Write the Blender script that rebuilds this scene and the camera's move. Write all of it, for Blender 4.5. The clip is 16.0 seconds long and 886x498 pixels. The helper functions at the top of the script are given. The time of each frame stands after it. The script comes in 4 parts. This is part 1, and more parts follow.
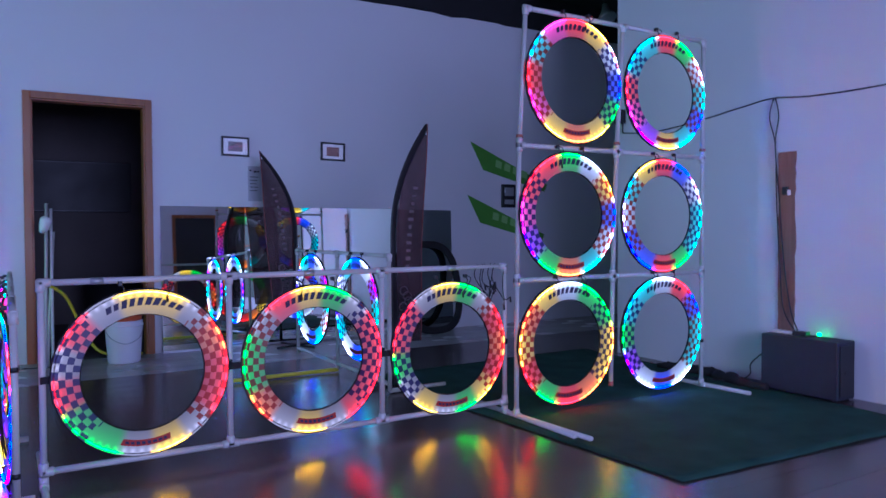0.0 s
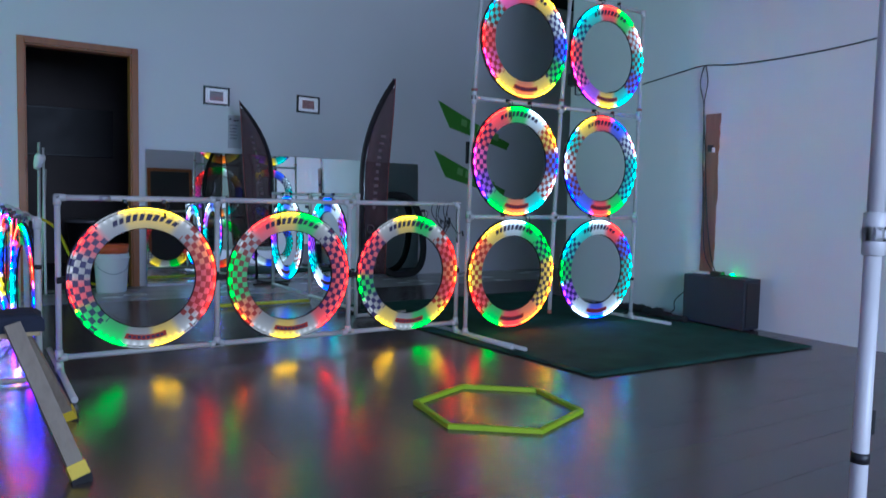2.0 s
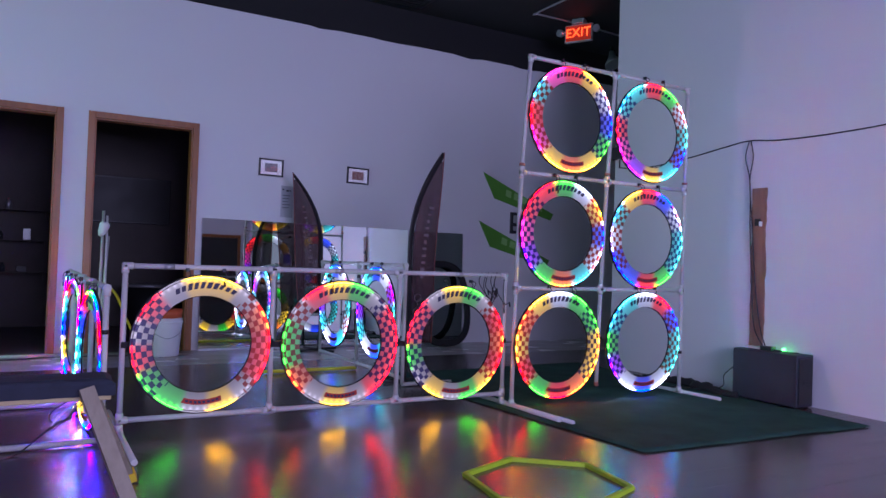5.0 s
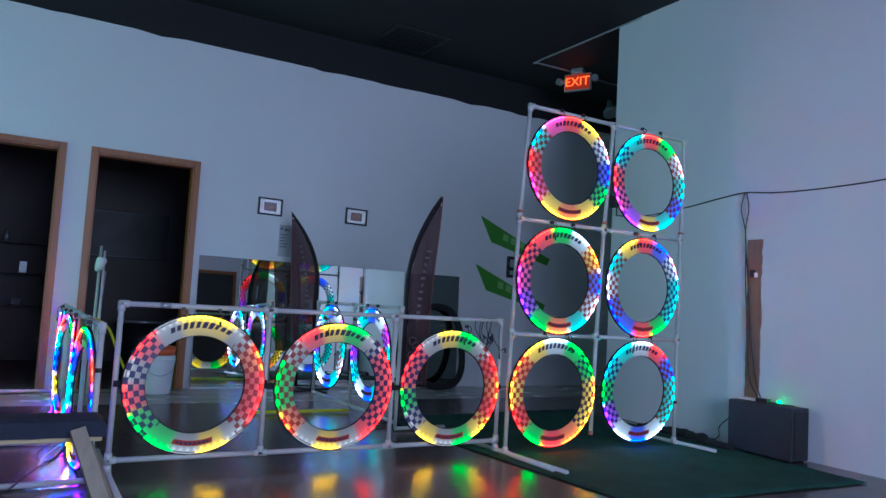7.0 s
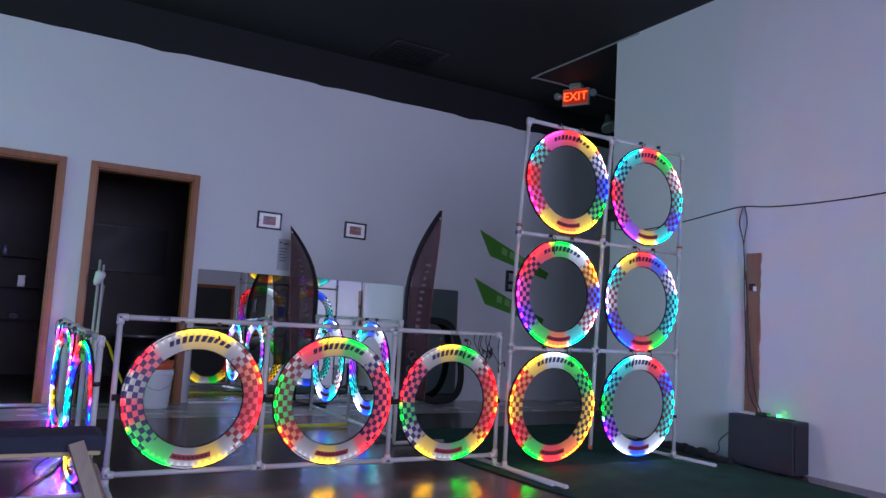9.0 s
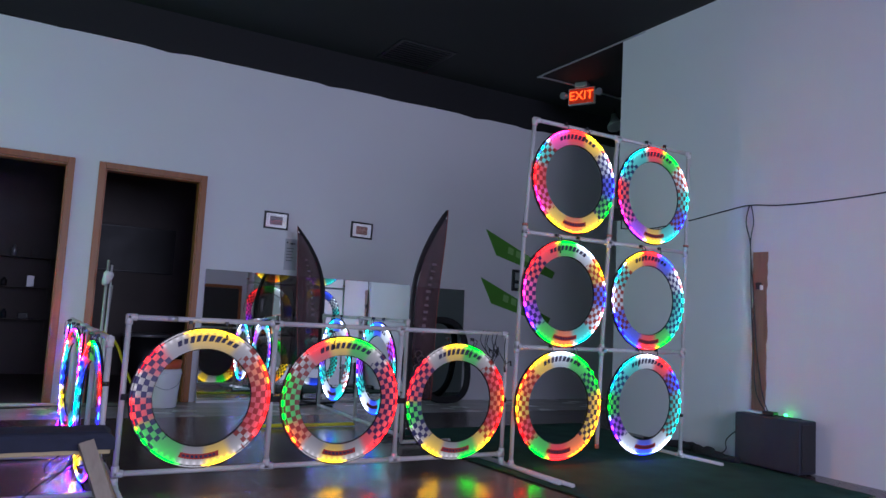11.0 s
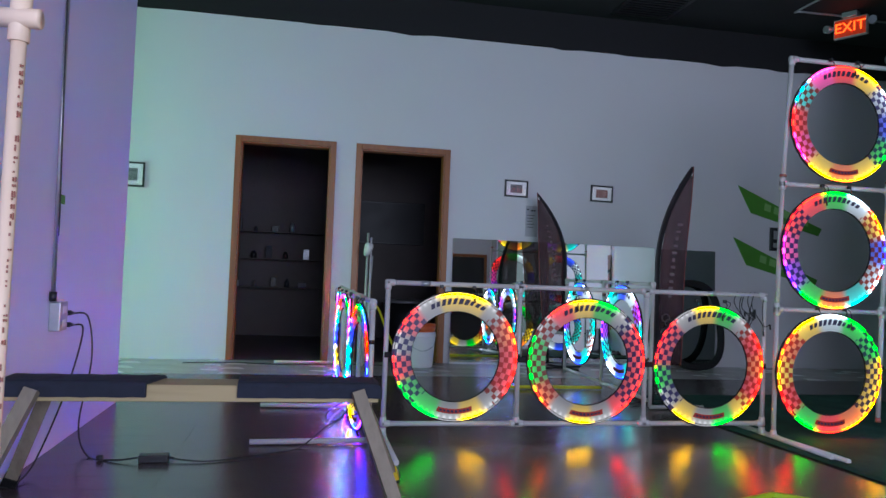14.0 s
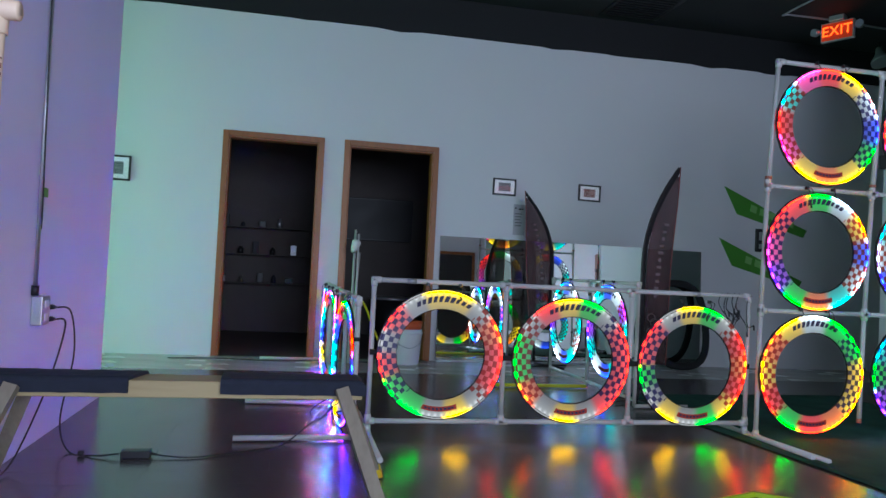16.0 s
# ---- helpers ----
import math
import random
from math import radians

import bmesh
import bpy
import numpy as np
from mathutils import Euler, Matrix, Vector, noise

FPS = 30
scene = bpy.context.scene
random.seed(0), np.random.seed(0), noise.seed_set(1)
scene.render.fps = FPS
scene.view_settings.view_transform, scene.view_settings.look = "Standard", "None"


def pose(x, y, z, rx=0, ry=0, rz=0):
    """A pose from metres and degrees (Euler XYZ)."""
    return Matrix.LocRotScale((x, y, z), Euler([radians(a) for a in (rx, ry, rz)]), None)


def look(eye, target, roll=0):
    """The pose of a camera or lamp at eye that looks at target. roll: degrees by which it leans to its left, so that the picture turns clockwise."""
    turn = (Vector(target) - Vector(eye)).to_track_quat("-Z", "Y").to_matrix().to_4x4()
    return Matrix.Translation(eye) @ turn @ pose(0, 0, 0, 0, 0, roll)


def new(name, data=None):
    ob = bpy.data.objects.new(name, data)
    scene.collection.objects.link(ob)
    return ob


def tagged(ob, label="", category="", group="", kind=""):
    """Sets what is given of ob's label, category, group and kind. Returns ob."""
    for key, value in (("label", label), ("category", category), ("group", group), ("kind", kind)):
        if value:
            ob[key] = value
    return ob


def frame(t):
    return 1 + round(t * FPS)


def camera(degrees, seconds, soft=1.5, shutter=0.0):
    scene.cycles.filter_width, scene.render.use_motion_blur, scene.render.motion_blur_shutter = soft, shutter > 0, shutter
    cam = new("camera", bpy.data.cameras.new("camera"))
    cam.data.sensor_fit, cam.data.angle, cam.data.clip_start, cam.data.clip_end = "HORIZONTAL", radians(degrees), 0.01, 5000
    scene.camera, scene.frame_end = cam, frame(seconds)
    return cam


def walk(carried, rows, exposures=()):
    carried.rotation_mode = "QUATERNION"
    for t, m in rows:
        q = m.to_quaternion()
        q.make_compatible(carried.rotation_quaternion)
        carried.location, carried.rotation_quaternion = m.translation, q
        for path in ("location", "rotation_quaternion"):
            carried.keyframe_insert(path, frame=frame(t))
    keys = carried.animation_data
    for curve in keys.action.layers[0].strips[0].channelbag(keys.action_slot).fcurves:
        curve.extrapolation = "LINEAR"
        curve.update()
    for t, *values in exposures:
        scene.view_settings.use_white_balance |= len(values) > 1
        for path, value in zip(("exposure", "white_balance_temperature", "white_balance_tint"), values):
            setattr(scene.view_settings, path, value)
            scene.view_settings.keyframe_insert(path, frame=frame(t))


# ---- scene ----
cam = camera(62.6, 16.0, shutter=0.5)
# the film camera's stops, kelvin and tint
LIGHT = [(0, -0.08, 5050, 25), (0.5, -0.02, 5950, -2), (1.0, 0.1, 6700, 36), (1.5, 0.1, 5500, 6), (2.0, 0.03, 5600, -12), (2.5, 0.05, 6700, -34), (3.0, 0.02, 5700, -20), (3.5, -0.06, 5700, 28), (4.2, 0.15, 6000, 31), (6.5, -0.15, 5900, 14), (7.2, 0.05, 5400, -18), (7.6, 0.08, 5500, -24), (8.1, -0.02, 6300, 11), (8.6, 0.0, 6200, 12), (11, -0.04, 6500, 7), (11.5, -0.06, 6450, 0), (12, 0.08, 6600, 8), (12.5, 0.15, 6600, 5), (13.5, 0.15, 6800, -5), (14.5, 0.2, 6600, -9), (15, 0.2, 6600, -28), (16, 0.15, 6600, -14)]
PATH = [
    (0, (0.014, -0.129, 1.019), (1.042, 1.586, 0.967), -0.3),
    (0.5, (0.121, -0.337, 0.985), (1.082, 1.417, 0.95), 2.8),
    (1, (-0.004, -0.482, 0.915), (1.035, 1.215, 0.709), 2.8),
    (1.5, (-0.13, -0.593, 0.85), (0.943, 1.08, 0.629), 1.5),
    (2, (-0.217, -0.656, 0.858), (0.873, 1.015, 0.718), 1.3),
    (2.5, (-0.252, -0.668, 0.861), (0.845, 1.003, 0.812), 1.3),
    (3, (-0.288, -0.682, 0.868), (0.786, 1.006, 0.855), 1.0),
    (3.5, (-0.295, -0.698, 0.872), (0.746, 1.009, 0.863), 0.8),
    (4, (-0.292, -0.692, 0.869), (0.719, 1.034, 0.87), 0.8),
    (6.5, (-0.318, -0.708, 0.907), (0.681, 1.02, 1.029), 3.3),
    (7, (-0.315, -0.707, 0.905), (0.682, 1.02, 1.056), 3.3),
    (7.5, (-0.321, -0.709, 0.899), (0.677, 1.016, 1.072), 3.3),
    (8, (-0.316, -0.711, 0.901), (0.68, 1.014, 1.088), 3.3),
    (8.5, (-0.318, -0.709, 0.901), (0.679, 1.014, 1.091), 3.3),
    (11, (-0.326, -0.721, 0.902), (0.656, 1.011, 1.089), 3.2),
    (11.5, (-0.328, -0.733, 0.888), (0.551, 1.058, 1.033), 1.9),
    (12, (-0.336, -0.739, 0.883), (0.378, 1.126, 0.983), 1.1),
    (12.5, (-0.322, -0.731, 0.886), (0.226, 1.191, 0.964), 1.2),
    (13, (-0.32, -0.738, 0.875), (0.112, 1.213, 0.947), 1.5),
    (13.5, (-0.325, -0.739, 0.872), (0.067, 1.221, 0.945), 1.9),
    (14, (-0.329, -0.742, 0.876), (0.048, 1.221, 0.944), 2.2),
    (14.5, (-0.331, -0.745, 0.877), (0.045, 1.219, 0.938), 2.6),
    (15, (-0.330, -0.747, 0.878), (0.048, 1.216, 0.936), 2.7),
    (15.5, (-0.317, -0.744, 0.878), (0.07, 1.217, 0.939), 2.9),
    (16, (-0.318, -0.742, 0.879), (0.09, 1.215, 0.941), 2.8),
]
walk(cam, [(t, look(eye, target, roll)) for t, eye, target, roll in PATH], exposures=LIGHT)

# ---- world and light ----
world = bpy.data.worlds.new("dusk")
scene.world = world
world.use_nodes = True
world.node_tree.nodes["Background"].inputs[0].default_value = (0.30, 0.42, 0.75, 1)
world.node_tree.nodes["Background"].inputs[1].default_value = 0.25


def window_light(name, m, sx, sy, watts, colour):
    d = bpy.data.lights.new(name, "AREA")
    d.shape, d.size, d.size_y, d.energy, d.color = "RECTANGLE", sx, sy, watts, colour
    o = new(name, d)
    o.matrix_world = m
    return o


# daylight that comes in by the shop window behind the camera and by the side entrance
window_light("shop_window_light", pose(1.05, -3.93, 1.75, 90, 0, 0), 3.3, 1.9, 255, (0.64, 0.66, 1.0))
window_light("entrance_light", pose(-4.93, 5.2, 1.2, 90, 0, -90), 1.5, 2.1, 64, (0.42, 1.0, 0.74))


# ---- materials ----
def mat(name, colour, rough=0.5, metal=0.0, vary=0.12, scale=6.0, bump=0.05, fine=90.0, coat=0.0, spread=0.08):
    """A painted or moulded surface with stains at one scale and grain at another."""
    m = bpy.data.materials.new(name)
    m.use_nodes = True
    n, l = m.node_tree.nodes, m.node_tree.links
    b = n["Principled BSDF"]
    b.inputs["Metallic"].default_value = metal
    b.inputs["Coat Weight"].default_value = coat
    co = n.new("ShaderNodeTexCoord")
    big = n.new("ShaderNodeTexNoise")
    big.inputs["Scale"].default_value, big.inputs["Detail"].default_value = scale, 5
    small = n.new("ShaderNodeTexNoise")
    small.inputs["Scale"].default_value, small.inputs["Detail"].default_value = fine, 3
    l.new(co.outputs["Object"], big.inputs["Vector"])
    l.new(co.outputs["Object"], small.inputs["Vector"])
    mix = n.new("ShaderNodeMix")
    mix.data_type = "RGBA"
    mix.inputs[6].default_value = (*[c * (1 - vary) for c in colour], 1)
    mix.inputs[7].default_value = (*[min(1, c * (1 + vary)) for c in colour], 1)
    add = n.new("ShaderNodeMath")
    add.operation = "MULTIPLY_ADD"
    l.new(small.outputs["Fac"], add.inputs[0])
    add.inputs[1].default_value = 0.35
    l.new(big.outputs["Fac"], add.inputs[2])
    sub = n.new("ShaderNodeMath")
    sub.operation = "SUBTRACT"
    l.new(add.outputs[0], sub.inputs[0])
    sub.inputs[1].default_value = 0.17
    l.new(sub.outputs[0], mix.inputs[0])
    l.new(mix.outputs[2], b.inputs["Base Color"])
    r = n.new("ShaderNodeMapRange")
    r.inputs["To Min"].default_value, r.inputs["To Max"].default_value = max(0.02, rough - spread), min(1, rough + spread)
    l.new(big.outputs["Fac"], r.inputs["Value"])
    l.new(r.outputs[0], b.inputs["Roughness"])
    if bump:
        bp = n.new("ShaderNodeBump")
        bp.inputs["Strength"].default_value, bp.inputs["Distance"].default_value = bump, 0.004
        l.new(add.outputs[0], bp.inputs["Height"])
        l.new(bp.outputs[0], b.inputs["Normal"])
    return m


def wood(name, light, dark, axis="Z", rough=0.45, scale=1.0):
    m = bpy.data.materials.new(name)
    m.use_nodes = True
    n, l = m.node_tree.nodes, m.node_tree.links
    b = n["Principled BSDF"]
    co = n.new("ShaderNodeTexCoord")
    mp = n.new("ShaderNodeMapping")
    k = {"X": (2, 40, 40), "Y": (40, 2, 40), "Z": (40, 40, 2)}[axis]
    mp.inputs["Scale"].default_value = [v * scale for v in k]
    l.new(co.outputs["Object"], mp.inputs[0])
    t = n.new("ShaderNodeTexNoise")
    t.inputs["Scale"].default_value, t.inputs["Detail"].default_value, t.inputs["Distortion"].default_value = 1.0, 6, 0.6
    l.new(mp.outputs[0], t.inputs["Vector"])
    big = n.new("ShaderNodeTexNoise")
    big.inputs["Scale"].default_value = 3
    l.new(co.outputs["Object"], big.inputs["Vector"])
    info = n.new("ShaderNodeObjectInfo")
    a = n.new("ShaderNodeMath")
    a.operation = "MULTIPLY_ADD"
    l.new(big.outputs["Fac"], a.inputs[0])
    a.inputs[1].default_value = 0.5
    l.new(t.outputs["Fac"], a.inputs[2])
    a2 = n.new("ShaderNodeMath")
    a2.operation = "MULTIPLY_ADD"
    l.new(info.outputs["Random"], a2.inputs[0])
    a2.inputs[1].default_value = 0.3
    l.new(a.outputs[0], a2.inputs[2])
    ramp = n.new("ShaderNodeValToRGB")
    ramp.color_ramp.elements[0].position, ramp.color_ramp.elements[0].color = 0.5, (*dark, 1)
    ramp.color_ramp.elements[1].position, ramp.color_ramp.elements[1].color = 1.0, (*light, 1)
    l.new(a2.outputs[0], ramp.inputs[0])
    l.new(ramp.outputs[0], b.inputs["Base Color"])
    rr = n.new("ShaderNodeMapRange")
    rr.inputs["To Min"].default_value, rr.inputs["To Max"].default_value = rough * 0.8, rough * 1.25
    l.new(big.outputs["Fac"], rr.inputs["Value"])
    l.new(rr.outputs[0], b.inputs["Roughness"])
    bp = n.new("ShaderNodeBump")
    bp.inputs["Strength"].default_value, bp.inputs["Distance"].default_value = 0.10, 0.002
    l.new(t.outputs["Fac"], bp.inputs["Height"])
    l.new(bp.outputs[0], b.inputs["Normal"])
    return m


def glow(name, colour, strength):
    m = bpy.data.materials.new(name)
    m.use_nodes = True
    b = m.node_tree.nodes["Principled BSDF"]
    b.inputs["Base Color"].default_value = (*colour, 1)
    b.inputs["Emission Color"].default_value = (*colour, 1)
    b.inputs["Emission Strength"].default_value = strength
    return m


def mirror_mat(name, tint=(0.86, 0.9, 0.88)):
    m = bpy.data.materials.new(name)
    m.use_nodes = True
    b = m.node_tree.nodes["Principled BSDF"]
    b.inputs["Base Color"].default_value = (*tint, 1)
    b.inputs["Metallic"].default_value = 1
    b.inputs["Roughness"].default_value = 0.015
    return m


PAINT = mat("white_wall_paint", (0.74, 0.74, 0.75), 0.6, vary=0.035, scale=1.3, bump=0.04, fine=160)
PURPLE = mat("lilac_wall", (0.75, 0.74, 0.98), 0.55, vary=0.04, scale=1.3, bump=0.04, fine=160)
BLACK_PAINT = mat("black_ceiling_paint", (0.012, 0.012, 0.014), 0.8, vary=0.4, scale=1.2, fine=40)
# the shade in the unlit back rooms, put into one dark colour
ROOM_SHADE = mat("unlit_room_shade", (0.115, 0.100, 0.094), 0.8, vary=0.3, scale=2)
VINYL = wood("dark_vinyl_plank", (0.090, 0.070, 0.064), (0.050, 0.039, 0.037), "X", 0.235)
VINYL.node_tree.nodes["Principled BSDF"].inputs["Specular IOR Level"].default_value = 1.0
SUBFLOOR = mat("floor_joint", (0.012, 0.010, 0.010), 0.7)
LAMINATE = wood("grey_tile_floor", (0.52, 0.50, 0.48), (0.40, 0.38, 0.37), "X", 0.26)
CASING = wood("stained_door_casing", (0.36, 0.115, 0.022), (0.23, 0.062, 0.011), "Z", 0.4)
RAW_WOOD = wood("bare_wood", (0.30, 0.165, 0.11), (0.18, 0.09, 0.06), "Z", 0.7)
LUMBER = wood("pine_lumber", (0.50, 0.39, 0.20), (0.36, 0.26, 0.12), "X", 0.6)
PINE_LEG = wood("pine_leg", (0.30, 0.25, 0.18), (0.21, 0.165, 0.115), "Z", 0.65)
PVC = mat("white_pvc", (0.56, 0.55, 0.53), 0.38, vary=0.06, scale=9, bump=0.02)
# white pipe again, with the warm light on the near stand put into its colour
WARM_LIT_PVC = mat("warm_lit_pvc", (0.86, 0.64, 0.47), 0.36, vary=0.06, scale=9, bump=0.02)
RED_PRINT = mat("red_pipe_print", (0.36, 0.13, 0.09), 0.6)
TAPE = mat("black_tape", (0.012, 0.012, 0.013), 0.45)
YELLOW_TAPE = mat("yellow_tape", (0.78, 0.56, 0.04), 0.5)
RUBBER = mat("black_rubber", (0.015, 0.015, 0.016), 0.8, bump=0.15)
FELT = mat("dark_carpet_felt", (0.022, 0.026, 0.042), 0.95, vary=0.35, scale=30, bump=0.5, fine=420)
TURF = mat("dark_green_turf", (0.027, 0.074, 0.055), 0.97, vary=0.6, scale=5, bump=0.8, fine=300)
TURF.node_tree.nodes["Principled BSDF"].inputs["Specular IOR Level"].default_value = 0.1
LIME = mat("lime_foam", (0.42, 0.60, 0.02), 0.55, vary=0.08, scale=20)
YELLOW = mat("yellow_pipe", (0.70, 0.62, 0.03), 0.4)
BLACK = mat("black_plastic", (0.014, 0.014, 0.016), 0.42, vary=0.25)
BOX_GREY = mat("black_vinyl_cabinet", (0.022, 0.026, 0.038), 0.6, vary=0.3, scale=14, bump=0.25, fine=260)
BLACK_FABRIC = mat("black_fabric", (0.014, 0.013, 0.015), 0.85, vary=0.3, scale=25, bump=0.3, fine=300)
BUCKET = mat("white_bucket_plastic", (0.85, 0.85, 0.85), 0.4, vary=0.05)
ORANGE = mat("orange_bucket", (0.70, 0.13, 0.035), 0.45)
GREEN_SIGN = mat("green_sign", (0.09, 0.30, 0.035), 0.45, vary=0.06)
PALE_GREEN = mat("pale_green_print", (0.26, 0.52, 0.16), 0.5)
WHITE = mat("white_paper", (0.80, 0.80, 0.78), 0.7, vary=0.03)
GREY_PAPER = mat("grey_paper", (0.46, 0.46, 0.49), 0.7, vary=0.06)
GREY = mat("grey_metal", (0.45, 0.46, 0.48), 0.4, metal=0.6)
STEEL = mat("steel_box", (0.55, 0.56, 0.58), 0.35, metal=0.85, vary=0.15, scale=20)
PICTURE_GREY = mat("photo_print", (0.16, 0.16, 0.17), 0.3, vary=0.8, scale=40, fine=130)
PICTURE_RED = mat("photo_print_warm", (0.26, 0.12, 0.10), 0.3, vary=0.8, scale=40, fine=130)
FLAG_HEM = mat("red_flag_edge", (0.22, 0.055, 0.05), 0.75)
FLAG_RED = wood("dark_flag_print", (0.105, 0.048, 0.055), (0.017, 0.015, 0.020), "Z", 0.75, 0.45)
FLAG_INK = mat("pale_flag_ink", (0.15, 0.11, 0.12), 0.75, vary=0.4, scale=30)
FLAG_RED.node_tree.nodes["Principled BSDF"].inputs["Alpha"].default_value = 0.72
MIRROR = mirror_mat("mirror_glass")
DARK_MIRROR = mirror_mat("dim_mirror", (0.42, 0.45, 0.47))
INK = mat("navy_ink", (0.028, 0.024, 0.07), 0.6)
RED_INK = mat("red_ink", (0.45, 0.03, 0.02), 0.6)


# ---- mesh helpers ----
def add_box(bm, c, s, bevel=0.0, m=None):
    """A box of size s round c, its edges rounded by bevel."""
    r = bmesh.ops.create_cube(bm, size=1.0)
    vs = r["verts"]
    for v in vs:
        v.co = Vector((v.co.x * s[0], v.co.y * s[1], v.co.z * s[2])) + Vector(c)
    if bevel:
        es = list({e for v in vs for e in v.link_edges})
        out = bmesh.ops.bevel(bm, geom=es, offset=bevel, segments=2, affect="EDGES", profile=0.5)
        vs = list({v for f in out["faces"] for v in f.verts} | {v for v in vs if v.is_valid})
    if m:
        bmesh.ops.transform(bm, matrix=m, verts=[v for v in vs if v.is_valid])


def add_tube(bm, pts, r, sides=10, closed=False, caps=True):
    """A round tube of radius r (a number, or one a point) along the points."""
    pts = [Vector(p) for p in pts]
    n = len(pts)
    rr = r if isinstance(r, (list, tuple)) else [r] * n
    rings = []
    side = None
    for i, p in enumerate(pts):
        a = pts[(i - 1) % n] if (closed or i > 0) else p
        b = pts[(i + 1) % n] if (closed or i < n - 1) else p
        d = (b - a).normalized()
        if side is None:
            side = d.orthogonal().normalized()
        side = (side - d * side.dot(d)).normalized()
        up = d.cross(side)
        rings.append([bm.verts.new(p + (side * math.cos(2 * math.pi * k / sides) + up * math.sin(2 * math.pi * k / sides)) * rr[i]) for k in range(sides)])
    for i in range(n if closed else n - 1):
        A, B = rings[i], rings[(i + 1) % n]
        for k in range(sides):
            f = bm.faces.new((A[k], A[(k + 1) % sides], B[(k + 1) % sides], B[k]))
            f.smooth = True
    if caps and not closed:
        bm.faces.new(rings[0][::-1])
        bm.faces.new(rings[-1])


def add_prism(bm, outline, y0, y1):
    """An outline of (x, z) pushed from y0 to y1."""
    a = [bm.verts.new((x, y0, z)) for x, z in outline]
    b = [bm.verts.new((x, y1, z)) for x, z in outline]
    n = len(outline)
    bm.faces.new(a)
    bm.faces.new(b[::-1])
    for i in range(n):
        bm.faces.new((a[(i + 1) % n], a[i], b[i], b[(i + 1) % n]))


def bez(pts, n=10):
    """A smooth line through the points."""
    pts = [Vector(p) for p in pts]
    out = []
    for i in range(len(pts) - 1):
        p0, p1, p2, p3 = pts[max(0, i - 1)], pts[i], pts[i + 1], pts[min(len(pts) - 1, i + 2)]
        for k in range(n):
            t = k / n
            out.append(0.5 * ((2 * p1) + (p2 - p0) * t + (2 * p0 - 5 * p1 + 4 * p2 - p3) * t * t + (3 * p1 - p0 - 3 * p2 + p3) * t ** 3))
    return out + [pts[-1]]


def mesh_of(name, bm, material):
    bmesh.ops.recalc_face_normals(bm, faces=bm.faces)
    me = bpy.data.meshes.new(name)
    bm.to_mesh(me)
    bm.free()
    me.materials.append(material)
    return me


def part(name, bm, material, parent, label=""):
    o = new(name, mesh_of(name, bm, material))
    o.parent = parent
    return tagged(o, label)


def solo(name, bm, material, label, category, kind="", group=""):
    """A thing of one mesh."""
    return tagged(new(name, mesh_of(name, bm, material)), label, category, group, kind)


def thing(name, m, label, category, group="", kind=""):
    o = new(name)
    o.empty_display_size = 0.05
    o.matrix_world = m
    return tagged(o, label, category, group, kind)


def B(*boxes, bevel=0.0):
    """A bmesh of boxes given as (x0, x1, y0, y1, z0, z1)."""
    bm = bmesh.new()
    for x0, x1, y0, y1, z0, z1 in boxes:
        add_box(bm, ((x0 + x1) / 2, (y0 + y1) / 2, (z0 + z1) / 2), (x1 - x0, y1 - y0, z1 - z0), bevel)
    return bm


def T(*runs, sides=10):
    """A bmesh of tubes given as (points, radius)."""
    bm = bmesh.new()
    for pts, r in runs:
        add_tube(bm, pts, r, sides)
    return bm


# ---- structure ----
BACK, LEFT, RIGHT, TOP, FRONT = 6.317, -1.43, 4.338, 3.60, -4.0
LEFT_END, RIGHT_END, WHITE_TOP, STRIP = 4.13, 4.283, 3.23, 5.40
WX0, WX1 = -5.0, 8.5
D1, D2 = (-0.938, -0.110), (0.190, 1.010)
DOOR_TOP = 2.050
solo("wall_north", B((WX0, D1[0], BACK, BACK + 0.12, 0, WHITE_TOP), (D1[0], D1[1], BACK, BACK + 0.12, DOOR_TOP, WHITE_TOP),
     (D1[1], D2[0], BACK, BACK + 0.12, 0, WHITE_TOP), (D2[0], D2[1], BACK, BACK + 0.12, DOOR_TOP, WHITE_TOP),
     (D2[1], WX1, BACK, BACK + 0.12, 0, WHITE_TOP)), PAINT, "white painted wall with two dark doorways", "wall", "structure")
bm = bmesh.new()
line = [(WX0 + (WX1 - WX0) * i / 60, WHITE_TOP + 0.012 * math.sin(i * 1.7) + 0.01 * random.uniform(-1, 1)) for i in range(61)]
add_prism(bm, line + [(WX1, TOP), (WX0, TOP)], BACK - 0.006, BACK + 0.12)
solo("wall_upper_band", bm, BLACK_PAINT, "black painted band above the white wall", "wall", "structure")
solo("wall_west", B((LEFT - 0.12, LEFT, FRONT, LEFT_END, 0, TOP)), PURPLE, "lilac side wall that ends short", "wall", "structure")
solo("wall_east", B((RIGHT, RIGHT + 0.12, FRONT, RIGHT_END, 0, TOP)), PAINT, "white painted side wall that ends short", "wall", "structure")
solo("wall_west_return", B((WX0, LEFT - 0.12, LEFT_END - 0.12, LEFT_END, 0, TOP)), PAINT, "white painted wall round the corner", "wall", "structure")
solo("wall_east_return", B((RIGHT + 0.12, WX1, RIGHT_END - 0.12, RIGHT_END, 0, TOP)), PAINT, "white painted wall round the corner", "wall", "structure")
solo("wall_west_end", B((WX0 - 0.12, WX0, LEFT_END, BACK, 2.3, TOP), (WX0 - 0.12, WX0, LEFT_END, 4.4, 0, 2.3), (WX0 - 0.12, WX0, 6.0, BACK, 0, 2.3)), PAINT, "white painted end wall with an entrance", "wall", "structure")
